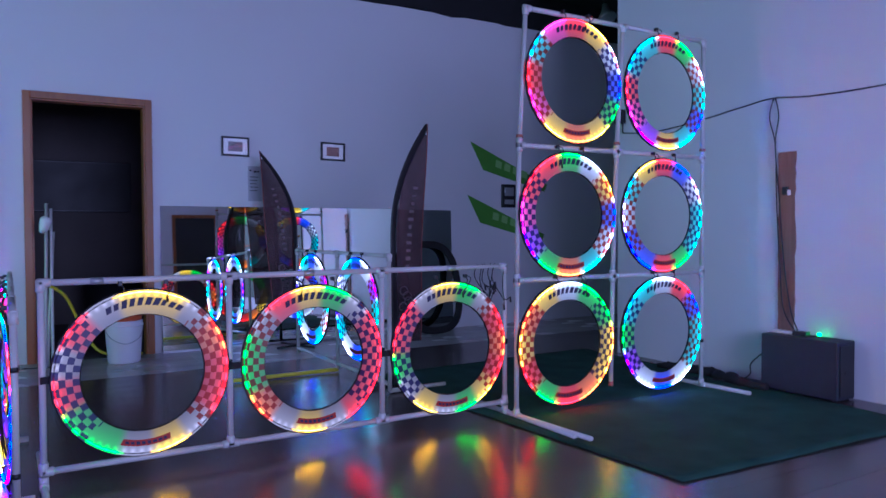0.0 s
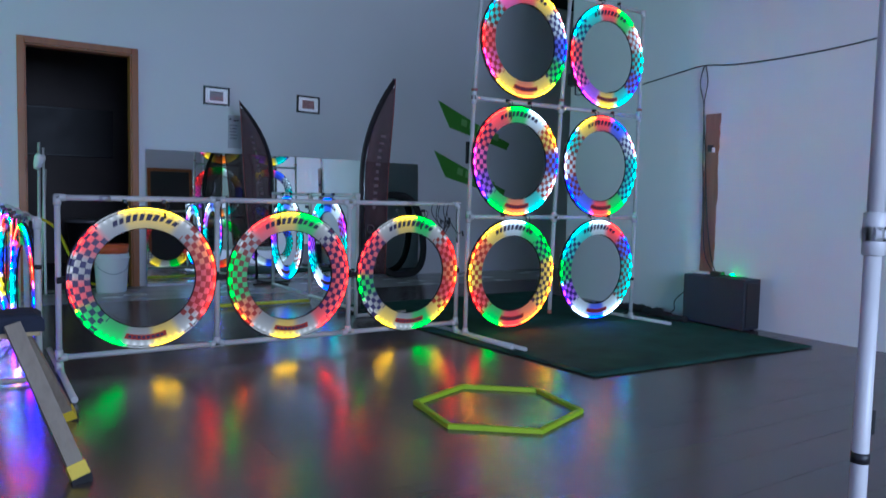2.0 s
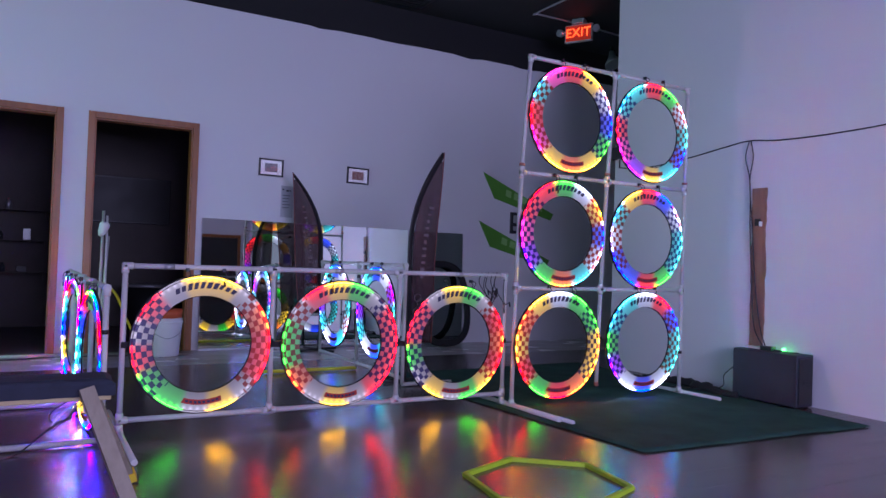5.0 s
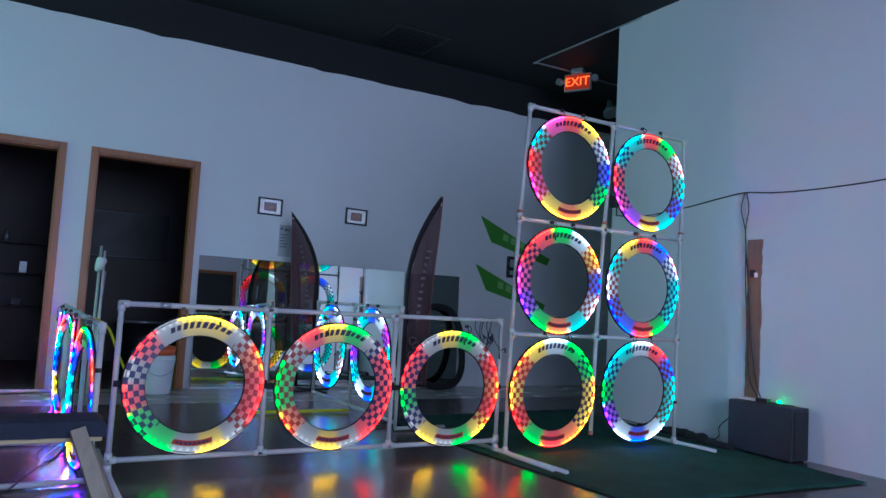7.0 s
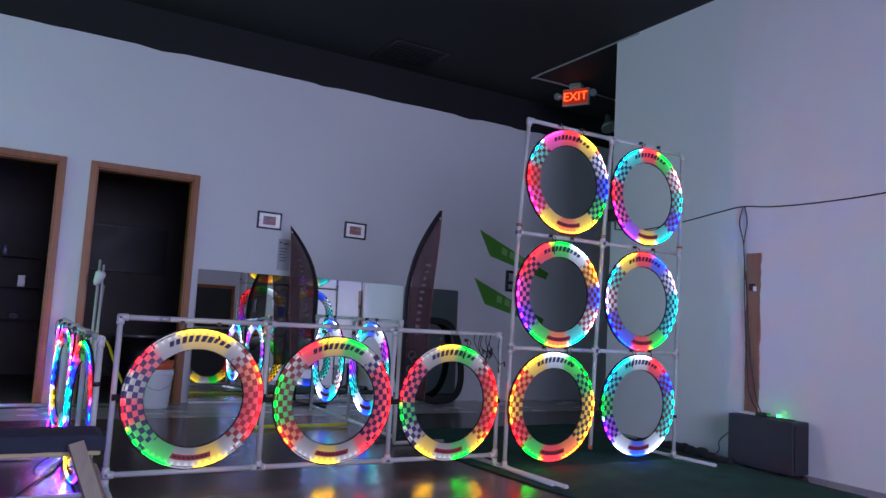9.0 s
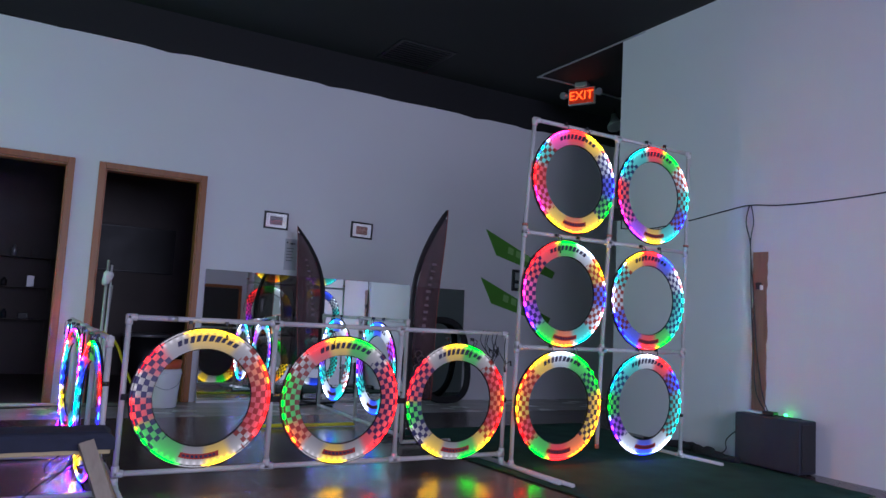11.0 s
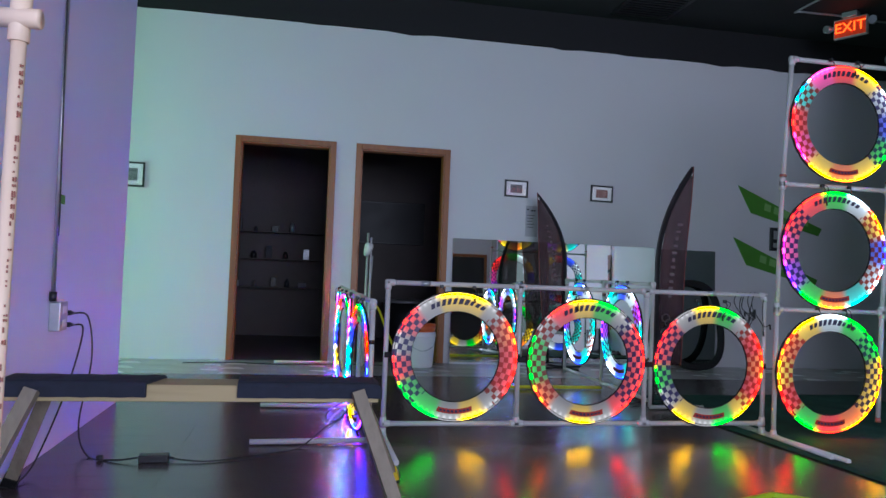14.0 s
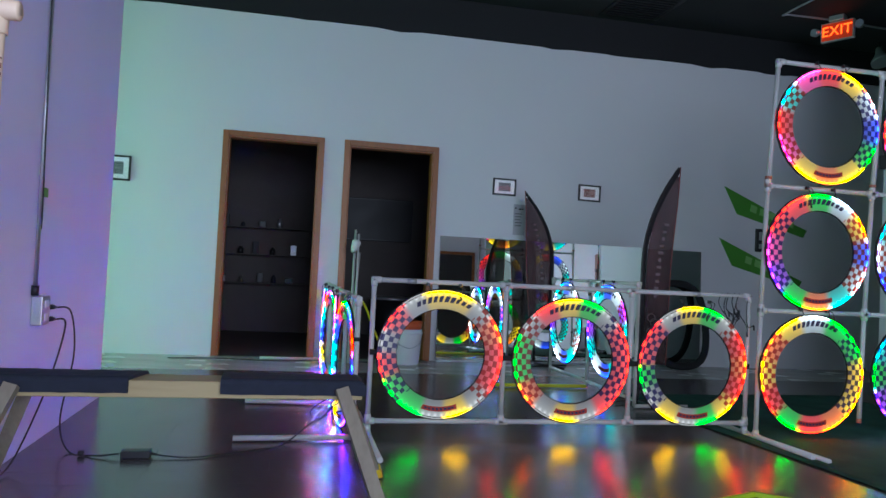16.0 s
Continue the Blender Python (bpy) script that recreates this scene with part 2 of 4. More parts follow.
solo("wall_east_end", B((WX1, WX1 + 0.12, RIGHT_END, BACK, 0, TOP)), PAINT, "white painted end wall", "wall", "structure")
solo("wall_south", B((LEFT - 0.12, -0.65, FRONT - 0.12, FRONT, 0, TOP), (2.75, RIGHT + 0.12, FRONT - 0.12, FRONT, 0, TOP),
     (-0.65, 2.75, FRONT - 0.12, FRONT, 0, 0.75), (-0.65, 2.75, FRONT - 0.12, FRONT, 2.75, TOP)), PAINT, "white painted wall with a wide shop window", "wall", "structure")
solo("ceiling", B((WX0 - 0.2, WX1 + 0.2, FRONT - 0.2, BACK + 0.2, TOP, TOP + 0.1)), BLACK_PAINT, "black painted open ceiling", "ceiling", "structure")
solo("floor", B((WX0, WX1, FRONT, STRIP, -0.12, -0.004), (WX0, WX1, STRIP, BACK + 3, -0.12, -0.010)), SUBFLOOR, "dark vinyl plank floor, glossy", "floor", "structure")
# rooms behind the doors, their shade put into the wall colour
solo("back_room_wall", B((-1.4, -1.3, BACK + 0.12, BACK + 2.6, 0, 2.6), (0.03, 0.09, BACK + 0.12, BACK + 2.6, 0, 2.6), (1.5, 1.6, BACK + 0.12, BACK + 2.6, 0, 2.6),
     (-1.4, 1.6, BACK + 2.6, BACK + 2.7, 0, 2.6), (-1.4, 1.6, BACK + 0.12, BACK + 2.7, 2.6, 2.7)), ROOM_SHADE, "walls of the unlit rooms, shade put into their colour", "wall", "structure")


def door_frame(x0, x1):
    o = thing("door_frame", pose((x0 + x1) / 2, BACK, 0), "stained wooden casing round a dark open doorway", "door frame", "door frames")
    h, w = (x1 - x0) / 2, 0.055
    for sx in (-1, 1):
        a, b = sorted((sx * h, sx * (h + w)))
        part("side_casing", B((a, b, -0.018, -0.0, 0, DOOR_TOP + w), bevel=0.003), CASING, o)
        a, b = sorted((sx * h, sx * (h - 0.012)))
        part("jamb", B((a, b, 0.0, 0.12, 0, DOOR_TOP - 0.012), bevel=0.002), CASING, o)
    part("head_casing", B((-h, h, -0.018, 0, DOOR_TOP, DOOR_TOP + w), bevel=0.003), CASING, o)
    part("head_jamb", B((-h, h, 0.0, 0.12, DOOR_TOP - 0.012, DOOR_TOP - 0.001), bevel=0.002), CASING, o)


door_frame(*D1)
door_frame(*D2)


# ---- lit ring gates ----
# a dash is a stretch without lit lamps, its cloth brightened by added emission
LAMP = {"R": (1.0, 0.010, 0.010), "O": (1.0, 0.20, 0.005), "Y": (1.0, 0.64, 0.010), "G": (0.005, 0.62, 0.020), "C": (0.02, 0.62, 0.66),
        "B": (0.020, 0.07, 1.0), "P": (0.34, 0.03, 1.0), "M": (1.0, 0.04, 0.45), "W": (0.62, 0.70, 0.90), "-": (0.36, 0.34, 0.39), "K": (0.0, 0.0, 0.0)}
R_OUT, R_IN = 0.343, 0.243


def ring_material(code, strength, spots, base=0.14, rimmed=0.85, pure=1.0, flip=False):
    """Printed translucent cloth: a check on both sides, white above and below. Its emission stands in for the small
    lamps behind.
    """
    m = bpy.data.materials.new("lit_ring_cloth")
    m.use_nodes = True
    n, l = m.node_tree.nodes, m.node_tree.links
    b = n["Principled BSDF"]
    uv = n.new("ShaderNodeUVMap")
    sep = n.new("ShaderNodeSeparateXYZ")
    l.new(uv.outputs[0], sep.inputs[0])

    def calc(op, a, c=None, d=None):
        q = n.new("ShaderNodeMath")
        q.operation = op
        for i, v in enumerate((a, c, d)):
            if v is None:
                continue
            if isinstance(v, (int, float)):
                q.inputs[i].default_value = v
            else:
                l.new(v, q.inputs[i])
        return q.outputs[0]

    def blend(f, c0, c1):
        q = n.new("ShaderNodeMix")
        q.data_type = "RGBA"
        l.new(f, q.inputs[0])
        for slot, c in ((6, c0), (7, c1)):
            if isinstance(c, tuple):
                q.inputs[slot].default_value = (*c, 1)
            else:
                l.new(c, q.inputs[slot])
        return q.outputs[2]

    u, v = sep.outputs[0], sep.outputs[1]
    ramp = n.new("ShaderNodeValToRGB")
    ramp.color_ramp.interpolation = "EASE"
    el = ramp.color_ramp.elements
    k = len(code)
    el[0].position, el[0].color = 0, (*LAMP[code[0]], 1)
    el[1].position, el[1].color = 1, (*LAMP[code[0]], 1)
    for i in range(k):
        for side in (-0.30, 0.30):
            if 0 < (i + side) / k < 1 or i:
                el.new((i + side) / k).color = (*LAMP[code[i]], 1)
    el.new(1 - 0.30 / k).color = (*LAMP[code[0]], 1)
    l.new(u, ramp.inputs[0])
    # check of 4 by 60, navy on one side and brick red on the other
    ck = calc("MODULO", calc("ADD", calc("FLOOR", calc("MULTIPLY", u, 60.0)), calc("FLOOR", calc("MULTIPLY", v, 4.0))), 2.0)
    c2 = calc("ABSOLUTE", calc("SUBTRACT", calc("FRACT", calc("MULTIPLY", u, 2.0)), 0.5))
    jag = calc("MULTIPLY_ADD", calc("ABSOLUTE", calc("SUBTRACT", calc("FLOOR", calc("MULTIPLY", v, 4.0)), 1.5)), -0.016, 0.250)
    light = calc("MAXIMUM", ck, calc("LESS_THAN", c2, jag))
    navy = calc("GREATER_THAN" if flip else "LESS_THAN", calc("ABSOLUTE", calc("SUBTRACT", u, 0.5)), 0.25)
    rim = calc("POWER", v, 1.5)
    dot_u = calc("ABSOLUTE", calc("SUBTRACT", calc("FRACT", calc("MULTIPLY", u, 60.0)), 0.5))
    dot_v = calc("MULTIPLY", calc("ABSOLUTE", calc("SUBTRACT", v, 0.82)), 2.6)
    dist = calc("POWER", calc("ADD", calc("MULTIPLY", dot_u, dot_u), calc("MULTIPLY", dot_v, dot_v)), 0.5)
    spot = calc("POWER", calc("MAXIMUM", calc("SUBTRACT", 1.0, calc("MULTIPLY", dist, 1.9)), 0.0), 1.6)
    glowv = calc("ADD", calc("MULTIPLY_ADD", rim, rimmed, base), calc("MULTIPLY", spot, spots))
    pass_dark = blend(navy, (0.22, 0.03, 0.02), (0.035, 0.03, 0.10))
    tint = blend(light, pass_dark, (1.0, 1.0, 1.0))
    mul = n.new("ShaderNodeMix")
    mul.data_type, mul.blend_type = "RGBA", "MULTIPLY"
    mul.inputs[0].default_value = 1.0
    deep = n.new("ShaderNodeGamma")
    deep.inputs[1].default_value = pure
    l.new(ramp.outputs[0], deep.inputs[0])
    l.new(deep.outputs[0], mul.inputs[6])
    l.new(tint, mul.inputs[7])
    l.new(mul.outputs[2], b.inputs["Emission Color"])
    l.new(calc("MULTIPLY", glowv, strength), b.inputs["Emission Strength"])
    print_dark = blend(navy, (0.22, 0.030, 0.025), (0.020, 0.018, 0.085))
    l.new(blend(light, print_dark, (0.15, 0.15, 0.155)), b.inputs["Base Color"])
    b.inputs["Roughness"].default_value = 0.45
    return m


def annulus(bm, r0, r1, y, n=72, k=3):
    uvl = bm.loops.layers.uv.verify()
    for i in range(n):
        for j in range(k):
            q = []
            for di, dj in ((0, 0), (1, 0), (1, 1), (0, 1)):
                a, v = 2 * math.pi * (i + di) / n, (j + dj) / k
                r = r0 + (r1 - r0) * v
                q.append(((r * math.cos(a), y + 0.004 * math.sin(math.pi * v), r * math.sin(a)), ((i + di) / n, v)))
            f = bm.faces.new([bm.verts.new(c) for c, _ in q])
            f.smooth = True
            for loop, (_, w) in zip(f.loops, q):
                loop[uvl].uv = w


def ring_meshes():
    """The shared meshes of a ring: cloth, trims, lamp beads, printed marks."""
    out = {}
    bm = bmesh.new()
    annulus(bm, R_IN, R_OUT, -0.010)
    annulus(bm, R_IN, R_OUT, 0.006)
    bmesh.ops.remove_doubles(bm, verts=bm.verts, dist=0.0002)
    out["cloth"] = bm
    bm = bmesh.new()
    for r in (R_IN, R_OUT):
        add_tube(bm, [(r * math.cos(2 * math.pi * i / 72) * (1 + 0.004 * math.sin(i * 2.3)), 0, r * math.sin(2 * math.pi * i / 72) * (1 + 0.004 * math.sin(i * 2.3))) for i in range(72)],
                 0.0065 if r == R_OUT else 0.0045, 6, closed=True)
    out["trim"] = bm
    bm = bmesh.new()
    uvl = bm.loops.layers.uv.verify()
    n, sides = 120, 6
    ring = []
    for i in range(n):
        a = 2 * math.pi * i / n
        r0 = R_OUT - 0.009
        th = 0.0036 if i % 2 else 0.0012
        ring.append([bm.verts.new(((r0 + th * math.cos(2 * math.pi * k / sides)) * math.cos(a), -0.013 + th * math.sin(2 * math.pi * k / sides), (r0 + th * math.cos(2 * math.pi * k / sides)) * math.sin(a))) for k in range(sides)])
    for i in range(n):
        for k in range(sides):
            f = bm.faces.new((ring[i][k], ring[(i + 1) % n][k], ring[(i + 1) % n][(k + 1) % sides], ring[i][(k + 1) % sides]))
            f.smooth = True
            for loop, du in zip(f.loops, (0, 1, 1, 0)):
                loop[uvl].uv = ((i + du) / n, 0.82)
    out["beads"] = bm
    return out


def letter_bars(r, a0, a1, n, h, y, lean=0.25, gap=0.28, seed=3):
    """Marks in a row along the arc from a0 to a1 degrees, as plain slanted bars."""
    bm = bmesh.new()
    rnd = random.Random(seed)
    for i in range(n):
        s0, s1 = i / n, (i + 1 - gap * rnd.uniform(0.7, 1.3)) / n
        hh = h * (1.0 if 1 < i < n - 3 else 0.78)
        pts = []
        for s, z in ((s0, -hh / 2), (s1, -hh / 2), (s1, hh / 2), (s0, hh / 2)):
            a = radians(a0 + (a1 - a0) * s) - (lean * z / r)
            pts.append(((r + z) * math.cos(a), (r + z) * math.sin(a)))
        add_prism(bm, pts, y, y + 0.001)
        yield bm
        bm = bmesh.new()


RING = ring_meshes()
CLOTH = mesh_of("cloth", RING["cloth"], PAINT)
TRIM = mesh_of("trim", RING["trim"], BLACK_FABRIC)
BEADS = mesh_of("beads", RING["beads"], PAINT)
MARKS = [mesh_of("letter_bar", q, INK) for q in letter_bars(0.296, 119, 58, 10, 0.032, -0.0165, 0.34, 0.36)]
bm = bmesh.new()
arc = [(radians(252 + 38 * i / 12)) for i in range(13)]
add_prism(bm, [(0.277 * math.cos(a), 0.277 * math.sin(a)) for a in arc] + [(0.303 * math.cos(a - 0.02), 0.303 * math.sin(a - 0.02)) for a in arc[::-1]], -0.0165, -0.0155)
LOGO = mesh_of("logo_bar", bm, RED_INK)
LOGO_MARKS = [mesh_of("logo_mark", q, INK) for q in letter_bars(0.290, 254, 288, 8, 0.013, -0.0175, -0.2, 0.35)]


def ring_gate(m, code, strength, label, group, spots=1.5, ties=(75, 105), base=0.25, lamp=11.0, flip=False):
    o = thing("ring_gate", m, label, "ring gate", group)
    cloth_mat = ring_material(code, strength, spots, base, flip=flip)

    def put(name, me, material=None, lab=""):
        if material:
            me = me.copy()
            me.materials[0] = material
        p = new(name, me)
        p.parent = o
        return tagged(p, lab)

    sheet = put("cloth", CLOTH, cloth_mat, "translucent cloth printed with a check, lit from inside")
    put("led_strip", BEADS, ring_material(code.replace("-", "K"), strength * lamp * 1.2, 0.0, 0.5, 0.04, 1.7), "strip of small coloured lamps")
    put("trim", TRIM)
    for me in MARKS:
        new("letter_bar", me).parent = sheet
    logo = put("logo_bar", LOGO)
    logo.parent = sheet
    for me in LOGO_MARKS:
        new("logo_mark", me).parent = sheet
    for a in ties:
        a = radians(a)
        p0 = Vector(((R_OUT - 0.01) * math.cos(a), -0.004, (R_OUT - 0.01) * math.sin(a)))
        p1 = Vector((R_OUT * math.cos(a) * 1.0, 0.0, 0.375))
        part("clip", B((p1.x - 0.008, p1.x + 0.008, -0.018, 0.004, 0.362, 0.380), bevel=0.002), BLACK, o)
        part("tie", T((bez([p0, (p0 + p1) / 2 + Vector((0.012, -0.012, 0)), p1]), 0.003), sides=5), BLACK, o)
    rnd = random.Random(code)
    a = radians(ties[0] if rnd.random() < 0.5 else ties[1])
    q = Vector((R_OUT * math.cos(a), -0.012, 0.375))
    end = q + Vector((rnd.uniform(-0.05, 0.05), -0.02, rnd.uniform(-0.10, -0.05)))
    part("dangling_lead", T((bez([q, q + Vector((0.02, -0.02, -0.02)), end]), 0.0026), sides=5), BLACK, o)
    part("plug", T(([end, end + Vector((0.003, 0, -0.026))], 0.005), sides=6), BLACK, o)
    return o


# ---- pipe frames ----
PR = 0.0135


def pipe(parent, name, a, b, material=None, r=PR):
    return part(name, T(([a, b], r), sides=12), material or PVC, parent)


def fitting(parent, p, axes):
    """A pipe fitting: short sleeves from p along each axis."""
    bm = bmesh.new()
    p = Vector(p)
    for a in axes:
        a = Vector(a)
        add_tube(bm, [p - a * 0.012, p + a * 0.034, p + a * 0.036], [PR + 0.0045, PR + 0.0045, PR + 0.001], 12)
    part("fitting", bm, PVC, parent)


def tape_band(parent, p, axis="Z", h=0.02):
    d = {"X": (1, 0, 0), "Y": (0, 1, 0), "Z": (0, 0, 1)}[axis]
    p, d = Vector(p), Vector(d)
    part("tape_band", T(([p - d * h / 2, p + d * h / 2], PR + 0.0012), sides=12), TAPE, parent)


# low row of three
ROW_Y, ROW_X, ROW_TOP, ROW_LOW = 3.12, (0.125, 0.855, 1.604, 2.352), 0.820, 0.074
row = thing("low_gate_frame", pose(0, ROW_Y, 0), "white plastic pipe frame for three lit rings", "pipe frame", "pipe frames")
for i, x in enumerate(ROW_X):
    pipe(row, "post", (x, 0, ROW_LOW), (x, 0, ROW_TOP))
    fitting(row, (x, 0, ROW_TOP), [(0, 0, -1)] + ([(1, 0, 0)] if i < 3 else []) + ([(-1, 0, 0)] if i else []))
    fitting(row, (x, 0, ROW_LOW), [(0, 0, 1)] + ([(1, 0, 0)] if i < 3 else []) + ([(-1, 0, 0)] if i else []))
    if i < 3:
        pipe(row, "top_rail", (x, 0, ROW_TOP), (ROW_X[i + 1], 0, ROW_TOP))
        pipe(row, "bottom_rail", (x, 0, ROW_LOW), (ROW_X[i + 1], 0, ROW_LOW))
for x in (ROW_X[0], ROW_X[3]):
    pipe(row, "foot", (x, -0.58, 0.0185), (x, 0.50, 0.0185))
    fitting(row, (x, 0, 0.0185), [(0, 1, 0), (0, -1, 0), (0, 0, 1)])
for x, z in ((0.30, ROW_TOP), (1.2, ROW_TOP), (1.98, ROW_TOP)):
    part("label_strip", T(([(x, -0.002, z), (x + 0.05, -0.002, z)], PR + 0.0008), sides=10), GREY, row)
row_codes = ("RO-YY-R-RGG-Y-R", "RR-GYR-GGO-Y-RR", "OR-GY-RRG-Y-GYR")
ROW_RINGS = "rings of the low row"
for i in range(3):
    cx = (0.4965, 1.2415, 1.9835)[i]
    g = ring_gate(pose(cx, ROW_Y - 0.03, 0.437 - 0.015 * i), row_codes[i], 0.82, "round checkered ring gate glowing red, yellow and green", ROW_RINGS, 1.3, base=0.34, lamp=92.0, flip=(i == 1))
    # straps that hold the ring to its posts
    for a, b in ((-R_OUT, ROW_X[i] - cx), (R_OUT, ROW_X[i + 1] - cx)):
        x0, x1 = sorted((a, b))
        part("strap", B((x0 - 0.008, x1 + 0.008, 0.010, 0.022, -0.014, 0.016), bevel=0.003), BLACK_FABRIC, g)
# tangle of leads at the end of the row
tangle = thing("lead_tangle", pose(2.27, ROW_Y, ROW_TOP), "tangle of thin black leads hung over a pipe", "cable")
rnd = random.Random(5)
for i in range(7):
    x = rnd.uniform(-0.10, 0.09)
    pts = [(x, 0.0, 0.016), (x - 0.03, -0.02, -0.03 - rnd.random() * 0.05), (x + rnd.uniform(-0.06, 0.06), -0.03, -0.10 - rnd.random() * 0.08), (x + rnd.uniform(-0.05, 0.08), -0.02, -0.06 - rnd.random() * 0.16)]
    part("lead", T((bez(pts, 6), 0.0028), sides=5), BLACK, tangle)
    part("plug", T(([pts[-1], Vector(pts[-1]) + Vector((0.004, 0, -0.03))], 0.005), sides=6), BLACK, tangle)

# tower of six
TW_Y, TW_Z = 3.02, (0.0185, 0.745, 1.472, 2.208)
# the posts lean a little, each at the four heights
TW_X = ((2.358, 2.362, 2.381, 2.425), (3.046, 3.060, 3.090, 3.140), (3.832, 3.832, 3.834, 3.842))
tower = thing("tower_gate_frame", pose(0, TW_Y, 0), "tall white plastic pipe frame for six lit rings", "pipe frame", "pipe frames")
for i, xs in enumerate(TW_X):
    for k in range(3):
        low = 0.112 if i == 1 and k == 0 else TW_Z[k]
        pipe(tower, "post", (xs[k], 0, low), (xs[k + 1], 0, TW_Z[k + 1]))
        z = TW_Z[k + 1]
        fitting(tower, (xs[k + 1], 0, z), [(0, 0, -1)] + ([(0, 0, 1)] if z < 2 else []) + ([(1, 0, 0)] if i < 2 else []) + ([(-1, 0, 0)] if i else []))
        if i < 2:
            pipe(tower, "rail", (xs[k + 1], 0, z), (TW_X[i + 1][k + 1], 0, z))
    if i != 1:
        pipe(tower, "foot", (xs[0] + 0.030, -0.555 if i == 0 else -0.34, 0.0185), (xs[0] - 0.03, 0.55, 0.0185))
        fitting(tower, (xs[0], 0, 0.0185), [(0, 1, 0), (0, -1, 0), (0, 0, 1)])
    part("red_band", T(([(xs[2] + 0.002, 0, 1.512), (xs[2] + 0.003, 0, 1.527)], PR + 0.006), sides=12), RED_PRINT, tower, "red tape band")
part("end_cap", T(([(3.046, 0, 0.100), (3.046, 0, 0.126)], PR + 0.001), sides=12), RED_PRINT, tower, "brown end of the hanging post")
tape_band(tower, (3.832, 0, 0.30))
tape_band(tower, (3.064, 0, 0.42))
tower_codes = (("BWYRMCRMYOYG", "CWGRCCRMPYCB"), ("BYWGRRMPGOCW", "CWBRYCWBBRGC"), ("YGGWYOYRGROY", "CBRWCCGPWBWC"))
TOWER_RINGS = "rings of the tower"
for r in range(3):
    for c in range(2):
        cx = ((2.745, 3.465), (2.702, 3.442), (2.688, 3.438))[r][c]
        z = (1.842, 1.100, 0.387)[r]
        ring_gate(pose(cx, TW_Y - 0.03, z), tower_codes[r][c], 0.95, "round checkered ring gate glowing in rainbow colours", TOWER_RINGS, 1.5, base=0.36, lamp=108.0, flip=(r + c) % 2 == 0)

# side frame of four, seen nearly edge-on
SX, SY = 0.03, (2.93, 3.69, 4.45, 5.21, 5.97)
side = thing("side_gate_frame", pose(SX, 0, 0), "white plastic pipe frame with four lit rings", "pipe frame", "pipe frames")
for i, y in enumerate(SY):
    pipe(side, "post", (0, y, 0.0185), (0, y, 0.72))
    fitting(side, (0, y, 0.72), [(0, 0, -1)] + ([(0, 1, 0)] if i < 4 else []) + ([(0, -1, 0)] if i else []))
    if i < 4:
        pipe(side, "top_rail", (0, y, 0.72), (0, SY[i + 1], 0.72))
        pipe(side, "bottom_rail", (0, y, 0.06), (0, SY[i + 1], 0.06))
    if i in (0, 1, 4):
        pipe(side, "foot", (-0.575, y + (0.03, 0.26, 0, 0, 0.12)[i], 0.0185), (0.06, y + (0.06, 0.22, 0, 0, 0.12)[i], 0.0185))
for z in (0.13, 0.52):
    tape_band(side, (0, SY[0], z))
side_codes = ("BRBGRBCPYBPB", "CPRMBCRGYBPB", "PBGPRCBYBRCB", "BRPCMYBRGBPB")
for i in range(4):
    cy = (SY[i] + SY[i + 1]) / 2
    ring_gate(pose(SX - 0.03, cy, 0.35, 0, 0, -90 + (5, -4, 6, -5)[i]), side_codes[i], 1.5, "round ring gate glowing in rainbow colours, hung in a row", "rings of the side frame", 1.2, lamp=170.0)

# inner frame of two, near the mirror
IX, IY = 2.05, (3.92, 4.75, 5.58)
inner = thing("inner_gate_frame", pose(IX, 0, 0), "white plastic pipe frame with two blue-lit rings before the mirror", "pipe frame", "pipe frames")
for i, y in enumerate(IY):
    pipe(inner, "post", (0, y, 0.0185), (0, y, 0.86))
    fitting(inner, (0, y, 0.86), [(0, 0, -1)] + ([(0, 1, 0)] if i < 2 else []) + ([(0, -1, 0)] if i else []))
    if i < 2:
        pipe(inner, "top_rail", (0, y, 0.86), (0, IY[i + 1], 0.86))
        pipe(inner, "bottom_rail", (0, y, 0.06), (0, IY[i + 1], 0.06))
pipe(inner, "foot", (-0.75, IY[1], 0.0185), (0, IY[1], 0.0185), YELLOW)
pipe(inner, "foot", (0, IY[0], 0.0185), (0.4, IY[0], 0.0185))
for i in range(2):
    cy = (IY[i] + IY[i + 1]) / 2
    ring_gate(pose(IX - 0.03, cy, 0.495, 0, 0, -90), "CPWBCWPCWBCW", 1.3, "round checkered ring gate glowing pale blue", "rings of the inner frame", 1.0, base=0.6, lamp=40.0)


# ---- mirrors and what stands along the back wall ----
def mirror_panel(x0, x1, z1, material, label):
    o = thing("wall_mirror", pose((x0 + x1) / 2, BACK, 0), label, "mirror", "mirrors along the wall")
    h = (x1 - x0) / 2
    lean = Matrix.Translation((0, -0.045, 0)) @ pose(0, 0, 0, -2.0)
    o.matrix_world = o.matrix_world @ lean
    part("glass", B((-h + 0.004, h - 0.004, -0.020, -0.014, 0.02, z1), bevel=0.0015), material, o)
    part("backing", B((-h + 0.006, h - 0.006, -0.0135, -0.001, 0.018, z1 - 0.003)), BLACK, o)
    part("clip_rail", B((-h + 0.004, h - 0.004, -0.024, -0.001, 0.001, 0.0195)), GREY, o)


mirror_panel(1.115, 3.275, 1.232, MIRROR, "large frameless mirror standing against the white wall")
mirror_panel(3.29, 3.965, 1.222, DARK_MIRROR, "narrow dim mirror panel standing against the wall")

